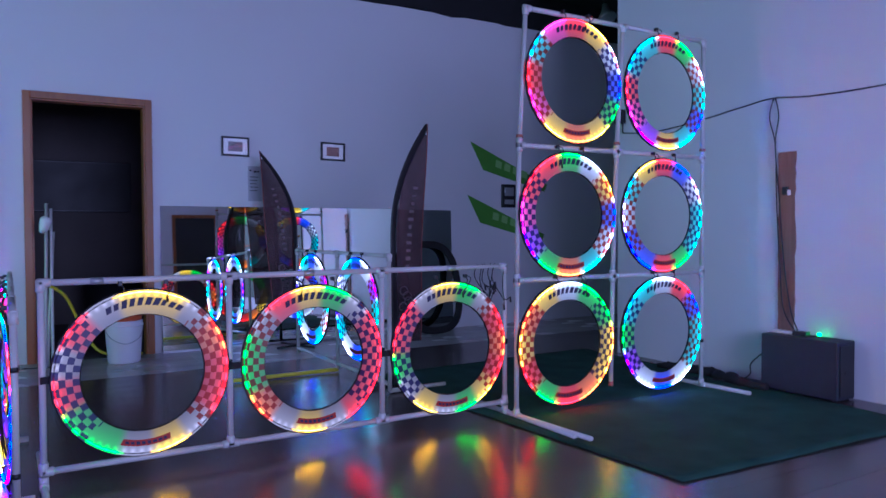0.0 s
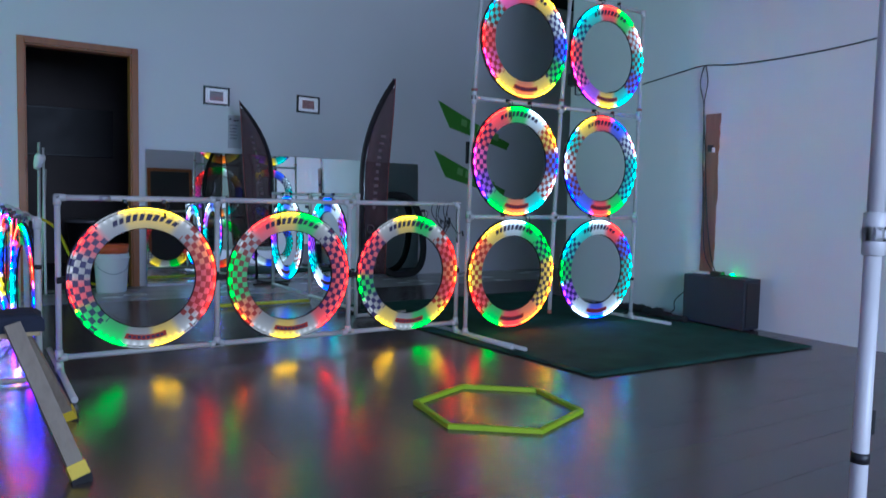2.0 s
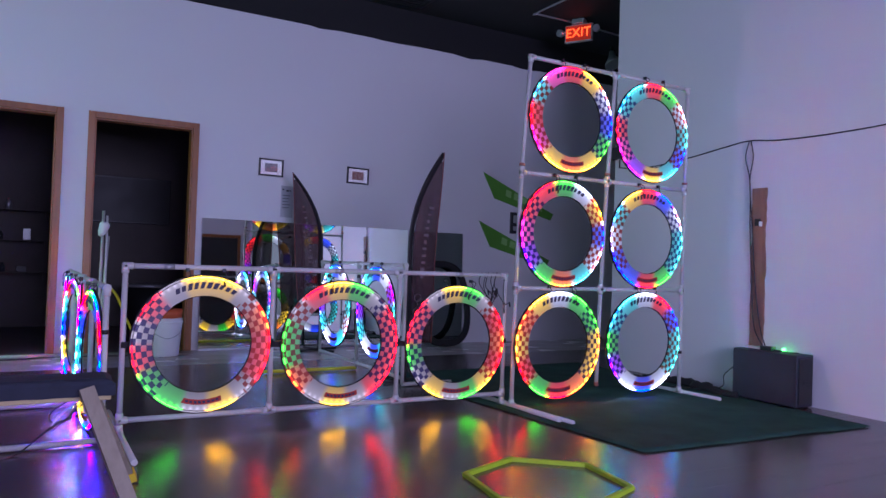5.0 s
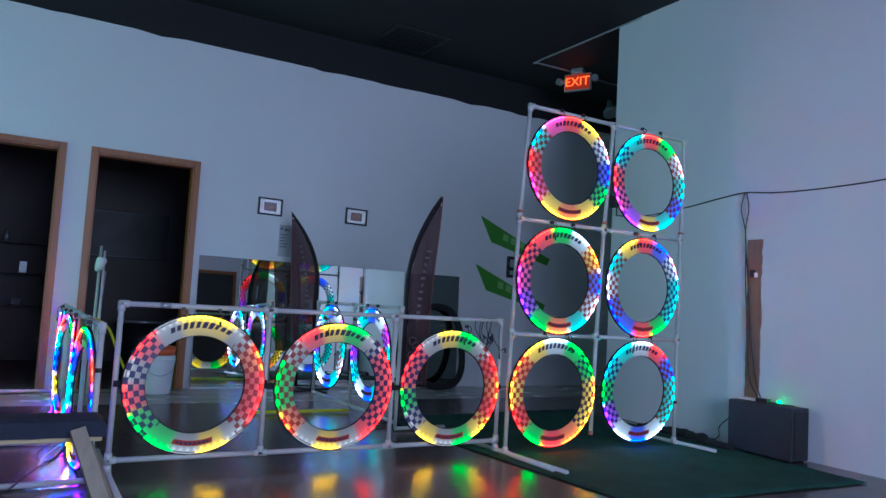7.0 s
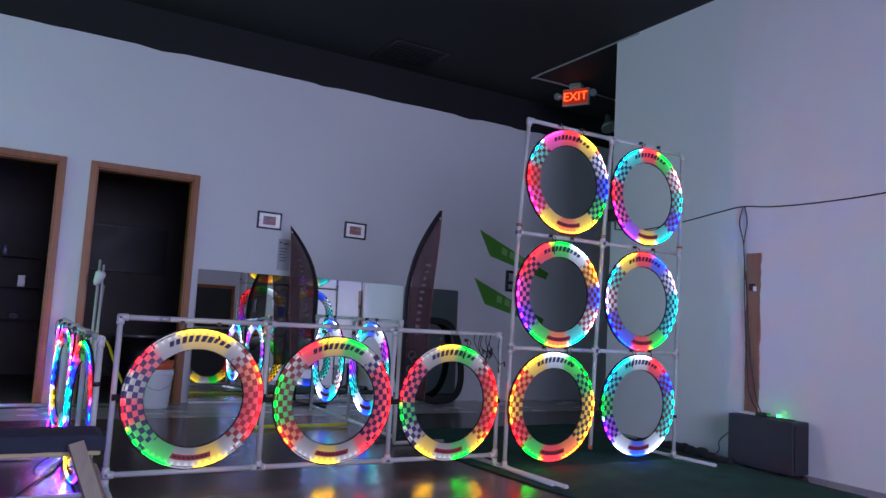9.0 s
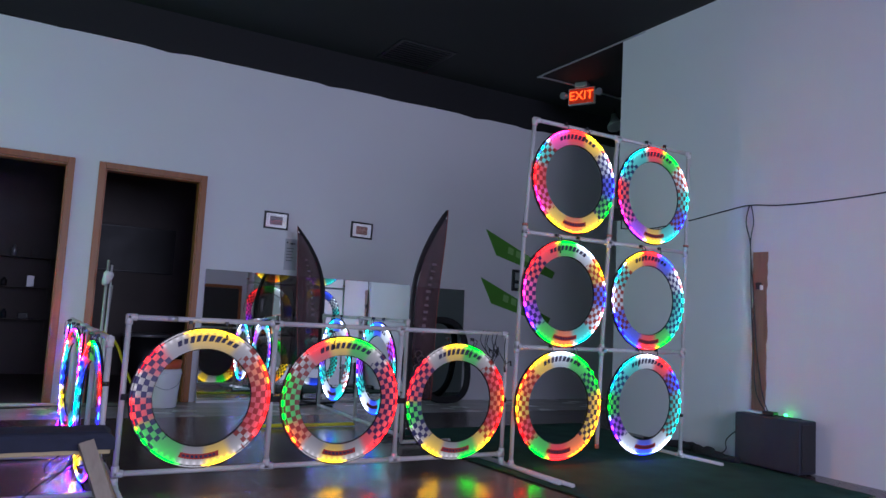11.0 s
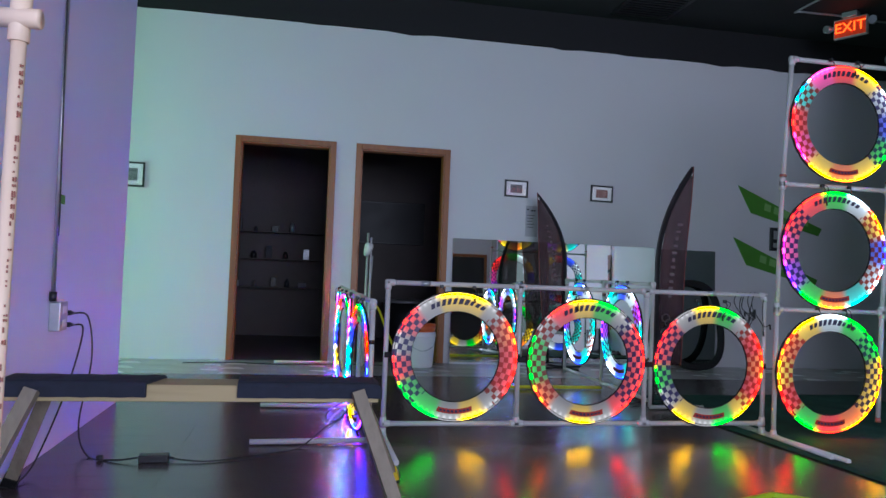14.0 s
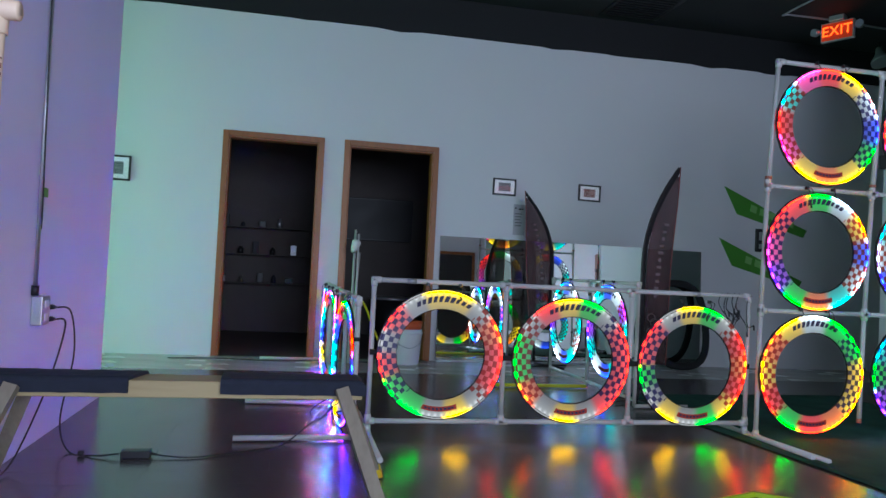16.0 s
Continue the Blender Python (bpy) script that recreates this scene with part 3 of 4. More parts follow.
# unlit black hoop in front of the mirrors
bm = bmesh.new()
pts = []
for i in range(64):
    a = 2 * math.pi * i / 64
    c, s = math.cos(a), math.sin(a)
    pts.append((0.30 * math.copysign(abs(c) ** 0.72, c), 0.10 * (math.copysign(abs(s) ** 0.72, s)), 0.50 + 0.42 * math.copysign(abs(s) ** 0.72, s)))
add_tube(bm, pts, 0.036, 10, closed=True)
hoop = solo("unlit_gate", bm, BLACK_FABRIC, "black padded hoop gate, unlit, leaning on a mirror", "hoop gate")
hoop.matrix_world = pose(3.63, 6.12, -0.045)


def feather_flag(m, tip, base, z0, z1, width, label):
    """A curved sail on a bent pole, with its foot cross."""
    o = thing("feather_flag", m, label, "flag", "feather flags")
    d = 1 if tip > base else -1
    knee = z0 + 0.48 * (z1 - z0)

    def lead(z):
        s = max(0, (z - knee) / (z1 - knee))
        return base + (tip - base) * s ** 2.1

    zs = [z0 + (z1 - z0) * i / 40 for i in range(41)]
    free = [base + d * width + (tip - base - d * width) * ((z - z0) / (z1 - z0)) ** 1.0 for z in zs]
    for name, material, inset, y in (("sail", FLAG_RED, 0.03, 0.0), ("border", BLACK_FABRIC, 0.0, 0.004)):
        bm = bmesh.new()
        rows = []
        for z, f in zip(zs, free):
            a, b = lead(z), f
            if name == "sail":
                a, b = a + d * 0.030, b
                if (b - a) * d < 0.004:
                    continue
            else:
                b = a + d * min(0.034, abs(b - a) + 0.002)
            r = []
            for k in range(9):
                s = k / 8
                wave = 0.016 * math.sin(3.0 * s + z * 5) * s
                r.append((a + (b - a) * s, y + wave - (0.003 if name == "sail" else 0), z))
            rows.append(r)
        grid = [[bm.verts.new(p) for p in r] for r in rows]
        for i in range(len(grid) - 1):
            for k in range(8):
                bm.faces.new((grid[i][k], grid[i][k + 1], grid[i + 1][k + 1], grid[i + 1][k])).smooth = True
        bmesh.ops.recalc_face_normals(bm, faces=bm.faces)
        bmesh.ops.solidify(bm, geom=bm.faces, thickness=0.0015)
        part(name, bm, material, o, "black hem" if name == "border" else "")
    part("pole", T(([(lead(z) - d * 0.004, 0.004, z) for z in [0.03] + zs], [0.011] + [0.010 - 0.006 * i / 40 for i in range(41)]), sides=8), BLACK, o)
    hem = [(b, 0.016 * math.sin(3.0 + z * 5) - 0.002, z) for z, b in zip(zs, free)]
    part("edge_hem", T((hem, 0.004), sides=6), FLAG_HEM, o, "dark red edge")
    # lettering as plain bars up the sail, and a pale badge below
    rnd = random.Random(int(z1 * 100))
    for i in range(11):
        z = z0 + 0.50 + i * 0.052
        c = (lead(z) + 0.035 * d + base + d * width * 0.85) / 2 + 0.1 * d * (z - z0 - 0.5)
        bm = bmesh.new()
        add_box(bm, (c, -0.010 + 0.016 * math.sin(1.5 + z * 5) * 0.5, z), (rnd.uniform(0.022, 0.04), 0.002, rnd.uniform(0.014, 0.03)), 0, None)
        part("letter_bar", bm, FLAG_INK, o)
    bm = bmesh.new()
    for i in range(9):
        z = z0 + 0.06 + 0.035 * i
        c = base + d * width * 0.5 + rnd.uniform(-0.03, 0.03)
        add_tube(bm, [(c + 0.03 * math.cos(t * 0.63), -0.017 + 0.004 * math.sin(z * 30), z + 0.028 * math.sin(t * 0.63)) for t in range(10)], 0.0035, 5, closed=True)
    part("badge", bm, FLAG_INK, o, "pale line emblem")
    for a in (20, 110):
        c, s = 0.22 * math.cos(radians(a)), 0.22 * math.sin(radians(a))
        part("foot_bar", T(([(base - c, -s, 0.012), (base + c, s, 0.012)], 0.010), sides=8), BLACK, o)
    part("socket", T(([(base - d * 0.004, 0.004, 0.0), (base - d * 0.004, 0.004, 0.12)], 0.016), sides=10), BLACK, o)
    return o


feather_flag(pose(0, 6.02, 0), 1.876, 2.20, 0.36, 1.70, 0.22, "black feather flag with dark red print, on a bent pole")
feather_flag(pose(0, 4.14, 0), 2.448, 2.185, 0.28, 1.73, 0.20, "tall black feather flag with dark red print, near the low row")


def picture(x0, x1, z0, z1, photo, label, tilt=0):
    o = thing("framed_picture", pose((x0 + x1) / 2, BACK, (z0 + z1) / 2, 0, tilt), label, "picture", "framed pictures")
    w, h, b = (x1 - x0) / 2, (z1 - z0) / 2, 0.016
    part("frame", B((-w, w, -0.02, -0.001, h - b, h), (-w, w, -0.02, -0.001, -h, -h + b), (-w, -w + b, -0.02, -0.001, -h + b, h - b), (w - b, w, -0.02, -0.001, -h + b, h - b)), BLACK, o)
    part("mount", B((-w + b, w - b, -0.010, -0.001, -h + b, h - b)), WHITE, o, "white card mount")
    part("photo", B((-w * 0.52, w * 0.52, -0.0125, -0.0105, -h * 0.5, h * 0.5)), photo, o, "small dark photograph")
    g = bpy.data.materials.get("picture_glass")
    if not g:
        g = bpy.data.materials.new("picture_glass")
        g.use_nodes = True
        q = g.node_tree.nodes["Principled BSDF"]
        q.inputs["Transmission Weight"].default_value, q.inputs["Roughness"].default_value, q.inputs["IOR"].default_value = 1, 0.02, 1.45
    p = part("pane", B((-w + b, w - b, -0.0155, -0.0135, -h + b, h - b)), g, o)
    p.visible_shadow = False


picture(1.632, 1.874, 1.676, 1.846, PICTURE_GREY, "small grey photograph in a black frame", 0.6)
picture(2.547, 2.789, 1.676, 1.846, PICTURE_RED, "small reddish photograph in a black frame", 1.0)
picture(-2.04, -1.781, 1.563, 1.790, PICTURE_GREY, "small dark print in a black frame")
note = thing("wall_notice", pose(1.925, BACK, 1.44), "pale paper notice pinned to the wall", "notice")
part("sheet", B((-0.062, 0.062, -0.004, -0.001, -0.155, 0.155)), GREY_PAPER, note)
for k in range(5):
    part("text_bar", B((-0.045, 0.03 - 0.008 * (k % 3), -0.0048, -0.0042, 0.055 - 0.03 * k, 0.065 - 0.03 * k)), PICTURE_GREY, note)
part("hook", B((-0.05, -0.035, -0.02, -0.004, 0.11, 0.125), bevel=0.003), BLACK, note)
part("hook", B((-0.01, 0.012, -0.02, -0.004, 0.10, 0.115), bevel=0.003), BLACK, note)
part("hook", B((0.022, 0.034, -0.02, -0.004, 0.10, 0.115), bevel=0.003), BLACK, note)


def blade_sign(x, z):
    """A leaning green blade with pale marks."""
    o = thing("green_sign", pose(x, BACK, z), "green blade-shaped sign with pale lettering bars", "sign", "green wall signs")
    bm = bmesh.new()
    add_prism(bm, [(0, 0), (0.16, -0.29), (0.98, -0.50), (1.02, -0.42), (0.86, -0.36)], -0.014, -0.002)
    part("blade", bm, GREEN_SIGN, o)
    for i in range(5):
        x0 = 0.31 + 0.115 * i
        zc = -0.215 - 0.285 * (x0 - 0.31)
        bm = bmesh.new()
        add_prism(bm, [(x0, zc - 0.035), (x0 + 0.075, zc - 0.057), (x0 + 0.085, zc + 0.018), (x0 + 0.01, zc + 0.04)], -0.017, -0.0145)
        part("letter_bar", bm, PALE_GREEN, o)


blade_sign(4.22, 1.945)
blade_sign(4.18, 1.385)
panel = thing("control_panel", pose(4.70, BACK, 1.385), "small black control box on the wall", "control box")
part("case", B((-0.09, 0.09, -0.03, -0.001, -0.125, 0.125), bevel=0.005), BLACK, panel)
part("face", B((-0.06, 0.06, -0.034, -0.0305, 0.0, 0.09), bevel=0.002), GREY, panel)
part("face", B((-0.06, 0.06, -0.034, -0.0305, -0.09, -0.04), bevel=0.002), GREY, panel)

# dark door in the wall behind the camera, seen in the mirror
sd = thing("south_door", pose(3.62, FRONT, 0), "dark door with a stained wooden casing", "door")
part("leaf", B((-0.42, 0.42, 0.001, 0.02, 0.005, 2.03), bevel=0.003), BLACK, sd)
for x in (-0.455, 0.455):
    part("side_casing", B((x - 0.033, x + 0.033, 0.001, 0.024, 0, 2.10), bevel=0.003), CASING, sd)
part("head_casing", B((-0.42, 0.42, 0.001, 0.024, 2.032, 2.10), bevel=0.003), CASING, sd)
part("door_handle", T(([(-0.35, 0.02, 1.0), (-0.35, 0.06, 1.0), (-0.27, 0.06, 1.0)], 0.009), sides=8), GREY, sd)

# tool board on the side wall behind the camera, seen in the mirror
tb = thing("tool_board", pose(RIGHT, -1.45, 0), "dull green pegboard with papers, on the side wall", "board")
part("panel", B((-0.022, -0.002, -2.3, 2.3, 0.25, 2.55), bevel=0.003), mat("green_pegboard", (0.13, 0.17, 0.12), 0.7, vary=0.35, scale=3), tb)
for z in (0.8, 1.3, 1.8):
    part("rail", B((-0.06, -0.0225, -2.2, 2.2, z, z + 0.03), bevel=0.003), CASING, tb)
for k, (y, z) in enumerate(((-1.6, 1.45), (-0.9, 0.95), (-0.2, 1.5), (0.6, 1.0), (1.3, 1.46), (1.9, 0.98))):
    part("paper_sheet", B((-0.026, -0.0225, y, y + 0.22, z, z + 0.29)), WHITE, tb)

# bucket by the second doorway
bk = thing("bucket", pose(0.79, 6.02, 0), "white plastic bucket holding an orange bucket", "bucket")
bm = bmesh.new()
add_tube(bm, [(0, 0, 0), (0, 0, 0.01), (0, 0, 0.30), (0, 0, 0.325), (0, 0, 0.33), (0, 0, 0.31)], [0.11, 0.118, 0.138, 0.139, 0.132, 0.128], 28)
part("body", bm, BUCKET, bk)
part("rim", T(([(0, 0, 0.285), (0, 0, 0.30)], 0.145), sides=28), BUCKET, bk)
bm = bmesh.new()
add_tube(bm, [(0, 0, 0.331), (0, 0, 0.40), (0, 0, 0.405), (0, 0, 0.39)], [0.130, 0.140, 0.136, 0.10], 28)
part("inner_bucket", bm, ORANGE, bk, "orange bucket nested inside")
part("handle", T((bez([(-0.138, 0, 0.27), (-0.10, -0.10, 0.20), (0, -0.14, 0.16), (0.10, -0.10, 0.20), (0.138, 0, 0.27)]), 0.003), sides=6), GREY, bk)

# rods that lean in the second doorway
for i, (x0, x1, zt, r, m_) in enumerate(((0.25, 0.285, 1.24, 0.012, PVC), (0.30, 0.315, 1.20, 0.010, WHITE), (0.265, 0.33, 1.02, 0.012, PVC))):
    o = solo("leaning_rod", T(([(x0, 6.0 + 0.05 * i, 0.0), (x1, 6.30, zt)], r), sides=8), m_, "white rod leaning in a doorway", "rod", group="leaning rods")
cup = bmesh.new()
add_tube(cup, [(0.24, 6.02, 1.02), (0.255, 6.0, 1.05), (0.27, 5.98, 1.11), (0.275, 5.98, 1.13)], [0.018, 0.035, 0.042, 0.030], 12)
solo("rod_head", cup, WHITE, "rounded white head clipped to the rods", "fitting")
hose = bmesh.new()
add_tube(hose, bez([(0.27, 6.15, 0.62), (0.40, 6.22, 0.52), (0.52, 6.3, 0.26), (0.66, 6.30, 0.05), (0.95, 6.2, 0.03)], 10), 0.012, 8)
solo("yellow_hose", hose, YELLOW, "yellow hose hanging down in a doorway", "hose")


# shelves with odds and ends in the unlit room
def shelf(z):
    o = thing("wall_shelf", pose(-0.55, BACK + 2.47, z), "shelf with small things, darkened in colour for the unlit room", "shelf", "shelves in the unlit room")
    # board and brackets take the rooms' shade colour, to sink into the dark
    part("board", B((-0.72, 0.55, -0.12, 0.12, -0.006, 0.006), bevel=0.002), ROOM_SHADE, o)
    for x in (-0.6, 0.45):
        part("bracket", B((x - 0.01, x + 0.01, -0.1, 0.12, -0.10, -0.007)), ROOM_SHADE, o)


for z in (0.62, 0.98, 1.32):
    shelf(z)
rnd = random.Random(8)
for z in (0.62, 0.98, 1.32):
    for i in range(5):
        x = -1.14 + 0.21 * i + rnd.uniform(-0.04, 0.04)
        w, hgt = rnd.uniform(0.03, 0.055), rnd.uniform(0.06, 0.16)
        bm = bmesh.new()
        if i % 2:
            add_tube(bm, [(x, BACK + 2.45, z + 0.0065), (x, BACK + 2.45, z + hgt * 0.7), (x, BACK + 2.45, z + hgt * 0.8), (x, BACK + 2.45, z + hgt)], [w * 0.7, w * 0.7, w * 0.4, w * 0.35], 10)
        else:
            add_box(bm, (x, BACK + 2.45, z + 0.007 + hgt / 2), (w * 2, w * 1.6, hgt), 0.004)
        solo("shelf_item", bm, (BLACK, GREY, ROOM_SHADE, BLACK, BOX_GREY)[(i + int(z * 3)) % 5], "small dull container on a dark shelf", "container", group="shelf items")

tv = thing("wall_screen", pose(0.75, BACK + 2.595, 1.52), "black switched-off screen on the wall of an unlit room", "screen")
part("panel", B((-0.5, 0.5, -0.05, -0.001, -0.28, 0.28), bevel=0.006), BLACK, tv)
part("bezel", B((-0.48, 0.48, -0.053, -0.0505, -0.26, 0.26), bevel=0.002), mat("screen_glass", (0.005, 0.005, 0.006), 0.5), tv)
tub = thing("storage_tub", pose(0.95, BACK + 1.9, 0), "dark plastic storage tub with a pale lid, in an unlit room", "tub")
bm = bmesh.new()
add_tube(bm, [(0, 0, 0.0), (0, 0, 0.02), (0, 0, 0.50)], [0.20, 0.23, 0.28], 20)
part("body", bm, BLACK, tub)
part("lid", T(([(0, 0, 0.501), (0, 0, 0.53), (0, 0, 0.535)], [0.29, 0.29, 0.27]), sides=20), GREY, tub)

# ---- floor things ----
bm = bmesh.new()
xs, ys = 26, 34
corners = [(2.320, 1.858), (4.065, 1.772), (4.20, 4.55), (2.16, 4.45)]
grid = []
for j in range(ys + 1):
    r = []
    for i in range(xs + 1):
        s, t = i / xs, j / ys
        x = (corners[0][0] * (1 - s) + corners[1][0] * s) * (1 - t) + (corners[3][0] * (1 - s) + corners[2][0] * s) * t
        y = (corners[0][1] * (1 - s) + corners[1][1] * s) * (1 - t) + (corners[3][1] * (1 - s) + corners[2][1] * s) * t
        edge = 0.006 * noise.noise((x * 6, y * 6, 1))
        r.append(bm.verts.new((x + edge, y + edge, 0.0105 + 0.0035 * noise.noise((x * 2.5, y * 2.5, 4)) + 0.0035 * noise.noise((x * 3.0 + y * 1.2, y * 11.0 - x * 3.0, 7)))))
    grid.append(r)
for j in range(ys):
    for i in range(xs):
        bm.faces.new((grid[j][i], grid[j][i + 1], grid[j + 1][i + 1], grid[j + 1][i])).smooth = True
bmesh.ops.recalc_face_normals(bm, faces=bm.faces)
bmesh.ops.solidify(bm, geom=bm.faces, thickness=0.004)
solo("turf_mat", bm, TURF, "dark green turf mat spread under the tower of rings", "mat")

hexa = thing("hexagon_gate", pose(1.590, 1.678, 0, 0, 0, 21), "lime green hexagon frame lying flat on the floor", "floor gate")
for i in range(6):
    a, b = radians(60 * i), radians(60 * i + 60)
    bm = bmesh.new()
    ro, ri = 0.350, 0.324
    q = [(ro * math.cos(a), ro * math.sin(a)), (ro * math.cos(b), ro * math.sin(b)), (ri * math.cos(b), ri * math.sin(b)), (ri * math.cos(a), ri * math.sin(a))]
    lo = [bm.verts.new((x, y, 0.0)) for x, y in q]
    hi = [bm.verts.new((x, y, 0.017)) for x, y in q]
    bm.faces.new(lo[::-1])
    top = bm.faces.new(hi)
    for k in range(4):
        bm.faces.new((lo[k], lo[(k + 1) % 4], hi[(k + 1) % 4], hi[k]))
    bmesh.ops.bevel(bm, geom=[e for e in top.edges], offset=0.003, segments=2, affect="EDGES")
    part("bar", bm, LIME, hexa)

# black cloth bundled along the wall behind the tower's foot
bm = bmesh.new()
pts, rad = [], []
for i in range(25):
    t = i / 24
    pts.append((4.10 + 0.05 * math.sin(t * 5.0) + 0.03 * noise.noise((t * 9, 2, 0)), 3.62 - 0.92 * t, 0.020 + 0.012 * math.sin(t * 11) ** 2))
    rad.append(0.022 + 0.020 * abs(noise.noise((t * 8, 5, 1))) + 0.012 * math.sin(math.pi * t))
add_tube(bm, pts, rad, 12)
for v in bm.verts:
    v.co.x += 0.012 * noise.noise(v.co * 30)
    v.co.z = max(0.008, v.co.z + 0.010 * noise.noise(v.co * 24 + Vector((7, 0, 0))))
solo("crumpled_cloth", bm, BLACK_FABRIC, "crumpled black cloth lying along the foot of the wall", "cloth")

# ---- low trestle bench ----
bench = thing("trestle_bench", pose(0, 0, 0), "low pine trestle bench with dark felt pads on top", "bench")
part("plank", B((-1.305, -0.035, 1.925, 2.075, 0.397, 0.456), bevel=0.004), LUMBER, bench)
for x0, x1, skew, cut0, cut1 in ((-1.318, -0.838, 0.040, 0.018, 0.0), (-0.533, -0.024, 0.004, 0.0, 0.030)):
    bm = bmesh.new()
    # the felt is folded over the plank: a low crown, rounded long edges, hanging sides
    outline = [(1.910, 0.414), (1.909, 0.452), (1.915, 0.463), (1.930, 0.469), (2.000, 0.472), (2.070, 0.469), (2.085, 0.463), (2.091, 0.452), (2.090, 0.430),
               (2.0765, 0.430), (2.0765, 0.457), (1.9235, 0.457), (1.9235, 0.414)]
    rings = []
    for i in range(13):
        t = i / 12
        row_v = []
        for y, z in outline:
            k = (y - 1.91) / 0.18
            top = max(0.0, (z - 0.452) / 0.02)
            xa, xb = x0 + cut0 * top, x1 + skew * k - cut1 * top
            row_v.append(bm.verts.new((xa + (xb - xa) * t, y + 0.0012 * math.sin(i * 1.9 + z * 90), z + 0.0010 * math.sin(i * 2.3 + y * 40))))
        rings.append(row_v)
    n = len(outline)
    for i in range(12):
        for k in range(n):
            bm.faces.new((rings[i][k], rings[i][(k + 1) % n], rings[i + 1][(k + 1) % n], rings[i + 1][k]))
    bm.faces.new(rings[0][::-1])
    bm.faces.new(rings[-1])
    part("felt_pad", bm, FELT, bench, "dark felt pad wrapped round the plank")
for tx, fx, ty, fy in ((-0.112, 0.050, 1.90, 1.672), (-0.105, 0.088, 2.10, 2.335), (-1.19, -1.335, 1.90, 1.70), (-1.19, -1.395, 2.10, 2.33)):
    a, b = Vector((tx, ty, 0.440)), Vector((fx, fy, 0.0))
    d = (a - b).normalized()
    for name, p0, p1, w, material in (("leg", b + d * 0.056, a, (0.045, 0.034), PINE_LEG), ("foot_tape", b + d * 0.012, b + d * 0.055, (0.053, 0.039), YELLOW_TAPE if fx > 0 else TAPE), ("foot_pad", b, b + d * 0.0118, (0.058, 0.043), RUBBER)):
        bm = bmesh.new()
        side_v = Vector((1, 0, 0))
        dep = d.cross(side_v).normalized()
        side_v = dep.cross(d).normalized()
        vs = []
        for p in (p0, p1):
            for s, t in ((-1, -1), (1, -1), (1, 1), (-1, 1)):
                q = p + side_v * s * w[0] / 2 + dep * t * w[1] / 2
                if name == "foot_pad" and p is p0:
                    q.z = 0.0
                vs.append(bm.verts.new(q))
        bm.faces.new(vs[:4])
        bm.faces.new(vs[4:])
        for k in range(4):
            bm.faces.new((vs[k], vs[(k + 1) % 4], vs[4 + (k + 1) % 4], vs[4 + k]))
        part(name, bm, material, bench)

# ---- left side: power leads, outlet, conduit, pipe stand ----
out = thing("wall_outlet", pose(LEFT, 2.845, 0.617), "steel outlet box on the lilac wall with two plugs", "outlet")
part("box", B((0.001, 0.048, -0.055, 0.055, -0.065, 0.065), bevel=0.004), STEEL, out)
part("plate", B((0.001, 0.006, 0.06, 0.13, -0.07, 0.07), bevel=0.002), WHITE, out)
for z in (0.03, -0.03):
    part("socket", B((0.0485, 0.052, -0.02, 0.02, z - 0.016, z + 0.016), bevel=0.001), WHITE, out)
for z in (0.01, -0.045):
    part("plug", T(([(0.03, 0.056, z), (0.045, 0.10, z), (0.05, 0.14, z - 0.004)], [0.012, 0.012, 0.006]), sides=8), BLACK, out)
con = thing("wall_conduit", pose(LEFT, 2.785, 0), "thin grey conduit running up the lilac wall", "conduit")
part("tube", T(([(0.016, 0, 0.69), (0.016, -0.018, 1.6), (0.016, -0.05, TOP - 0.005)], 0.009), sides=10), STEEL, con)
part("lead", T((bez([(0.016, 0.022, 0.98), (0.03, -0.02, 1.1), (0.028, -0.045, 1.55), (0.028, -0.065, 1.9), (0.028, -0.085, 2.6), (0.028, -0.08, 3.59)], 8), 0.004), sides=6), BLACK, con)
part("connector", T(([(0.016, 0, 0.686), (0.016, 0, 0.73)], 0.016), sides=10), BLACK, con)
part("tag", B((0.026, 0.030, -0.012, 0.045, 1.125, 1.165)), GREEN_SIGN, con, "small green tag")
lead = bmesh.new()
add_tube(lead, bez([(LEFT + 0.05, 2.985, 0.623), (LEFT + 0.10, 3.04, 0.60), (LEFT + 0.13, 3.02, 0.40), (LEFT + 0.12, 2.9, 0.12), (LEFT + 0.20, 2.76, 0.008), (-1.10, 2.68, 0.008), (-1.00, 2.665, 0.02)], 12), 0.0042, 6)
solo("power_lead", lead, BLACK, "black power lead hanging from the outlet to the floor", "cable", group="power leads")
lead = bmesh.new()
add_tube(lead, bez([(LEFT + 0.05, 2.985, 0.568), (LEFT + 0.09, 3.00, 0.54), (LEFT + 0.09, 2.8, 0.30), (LEFT + 0.07, 2.50, 0.05), (LEFT + 0.06, 2.3, 0.006)], 12), 0.0042, 6)
solo("power_lead", lead, BLACK, "black power lead hanging from the outlet to the floor", "cable", group="power leads")
brick = thing("power_adapter", pose(-0.932, 2.675, 0, 0, 0, 2), "black power adapter brick on the floor", "adapter")
part("case", B((-0.062, 0.062, -0.03, 0.03, 0, 0.034), bevel=0.005), BLACK, brick)
part("strain_relief", T(([(0.062, 0, 0.016), (0.085, 0, 0.014)], [0.007, 0.004]), sides=8), BLACK, brick)
part("ferrite", T(([(-0.24, 0.03, 0.014), (-0.215, 0.028, 0.014)], 0.013), sides=8), BLACK, brick)
lead = bmesh.new()
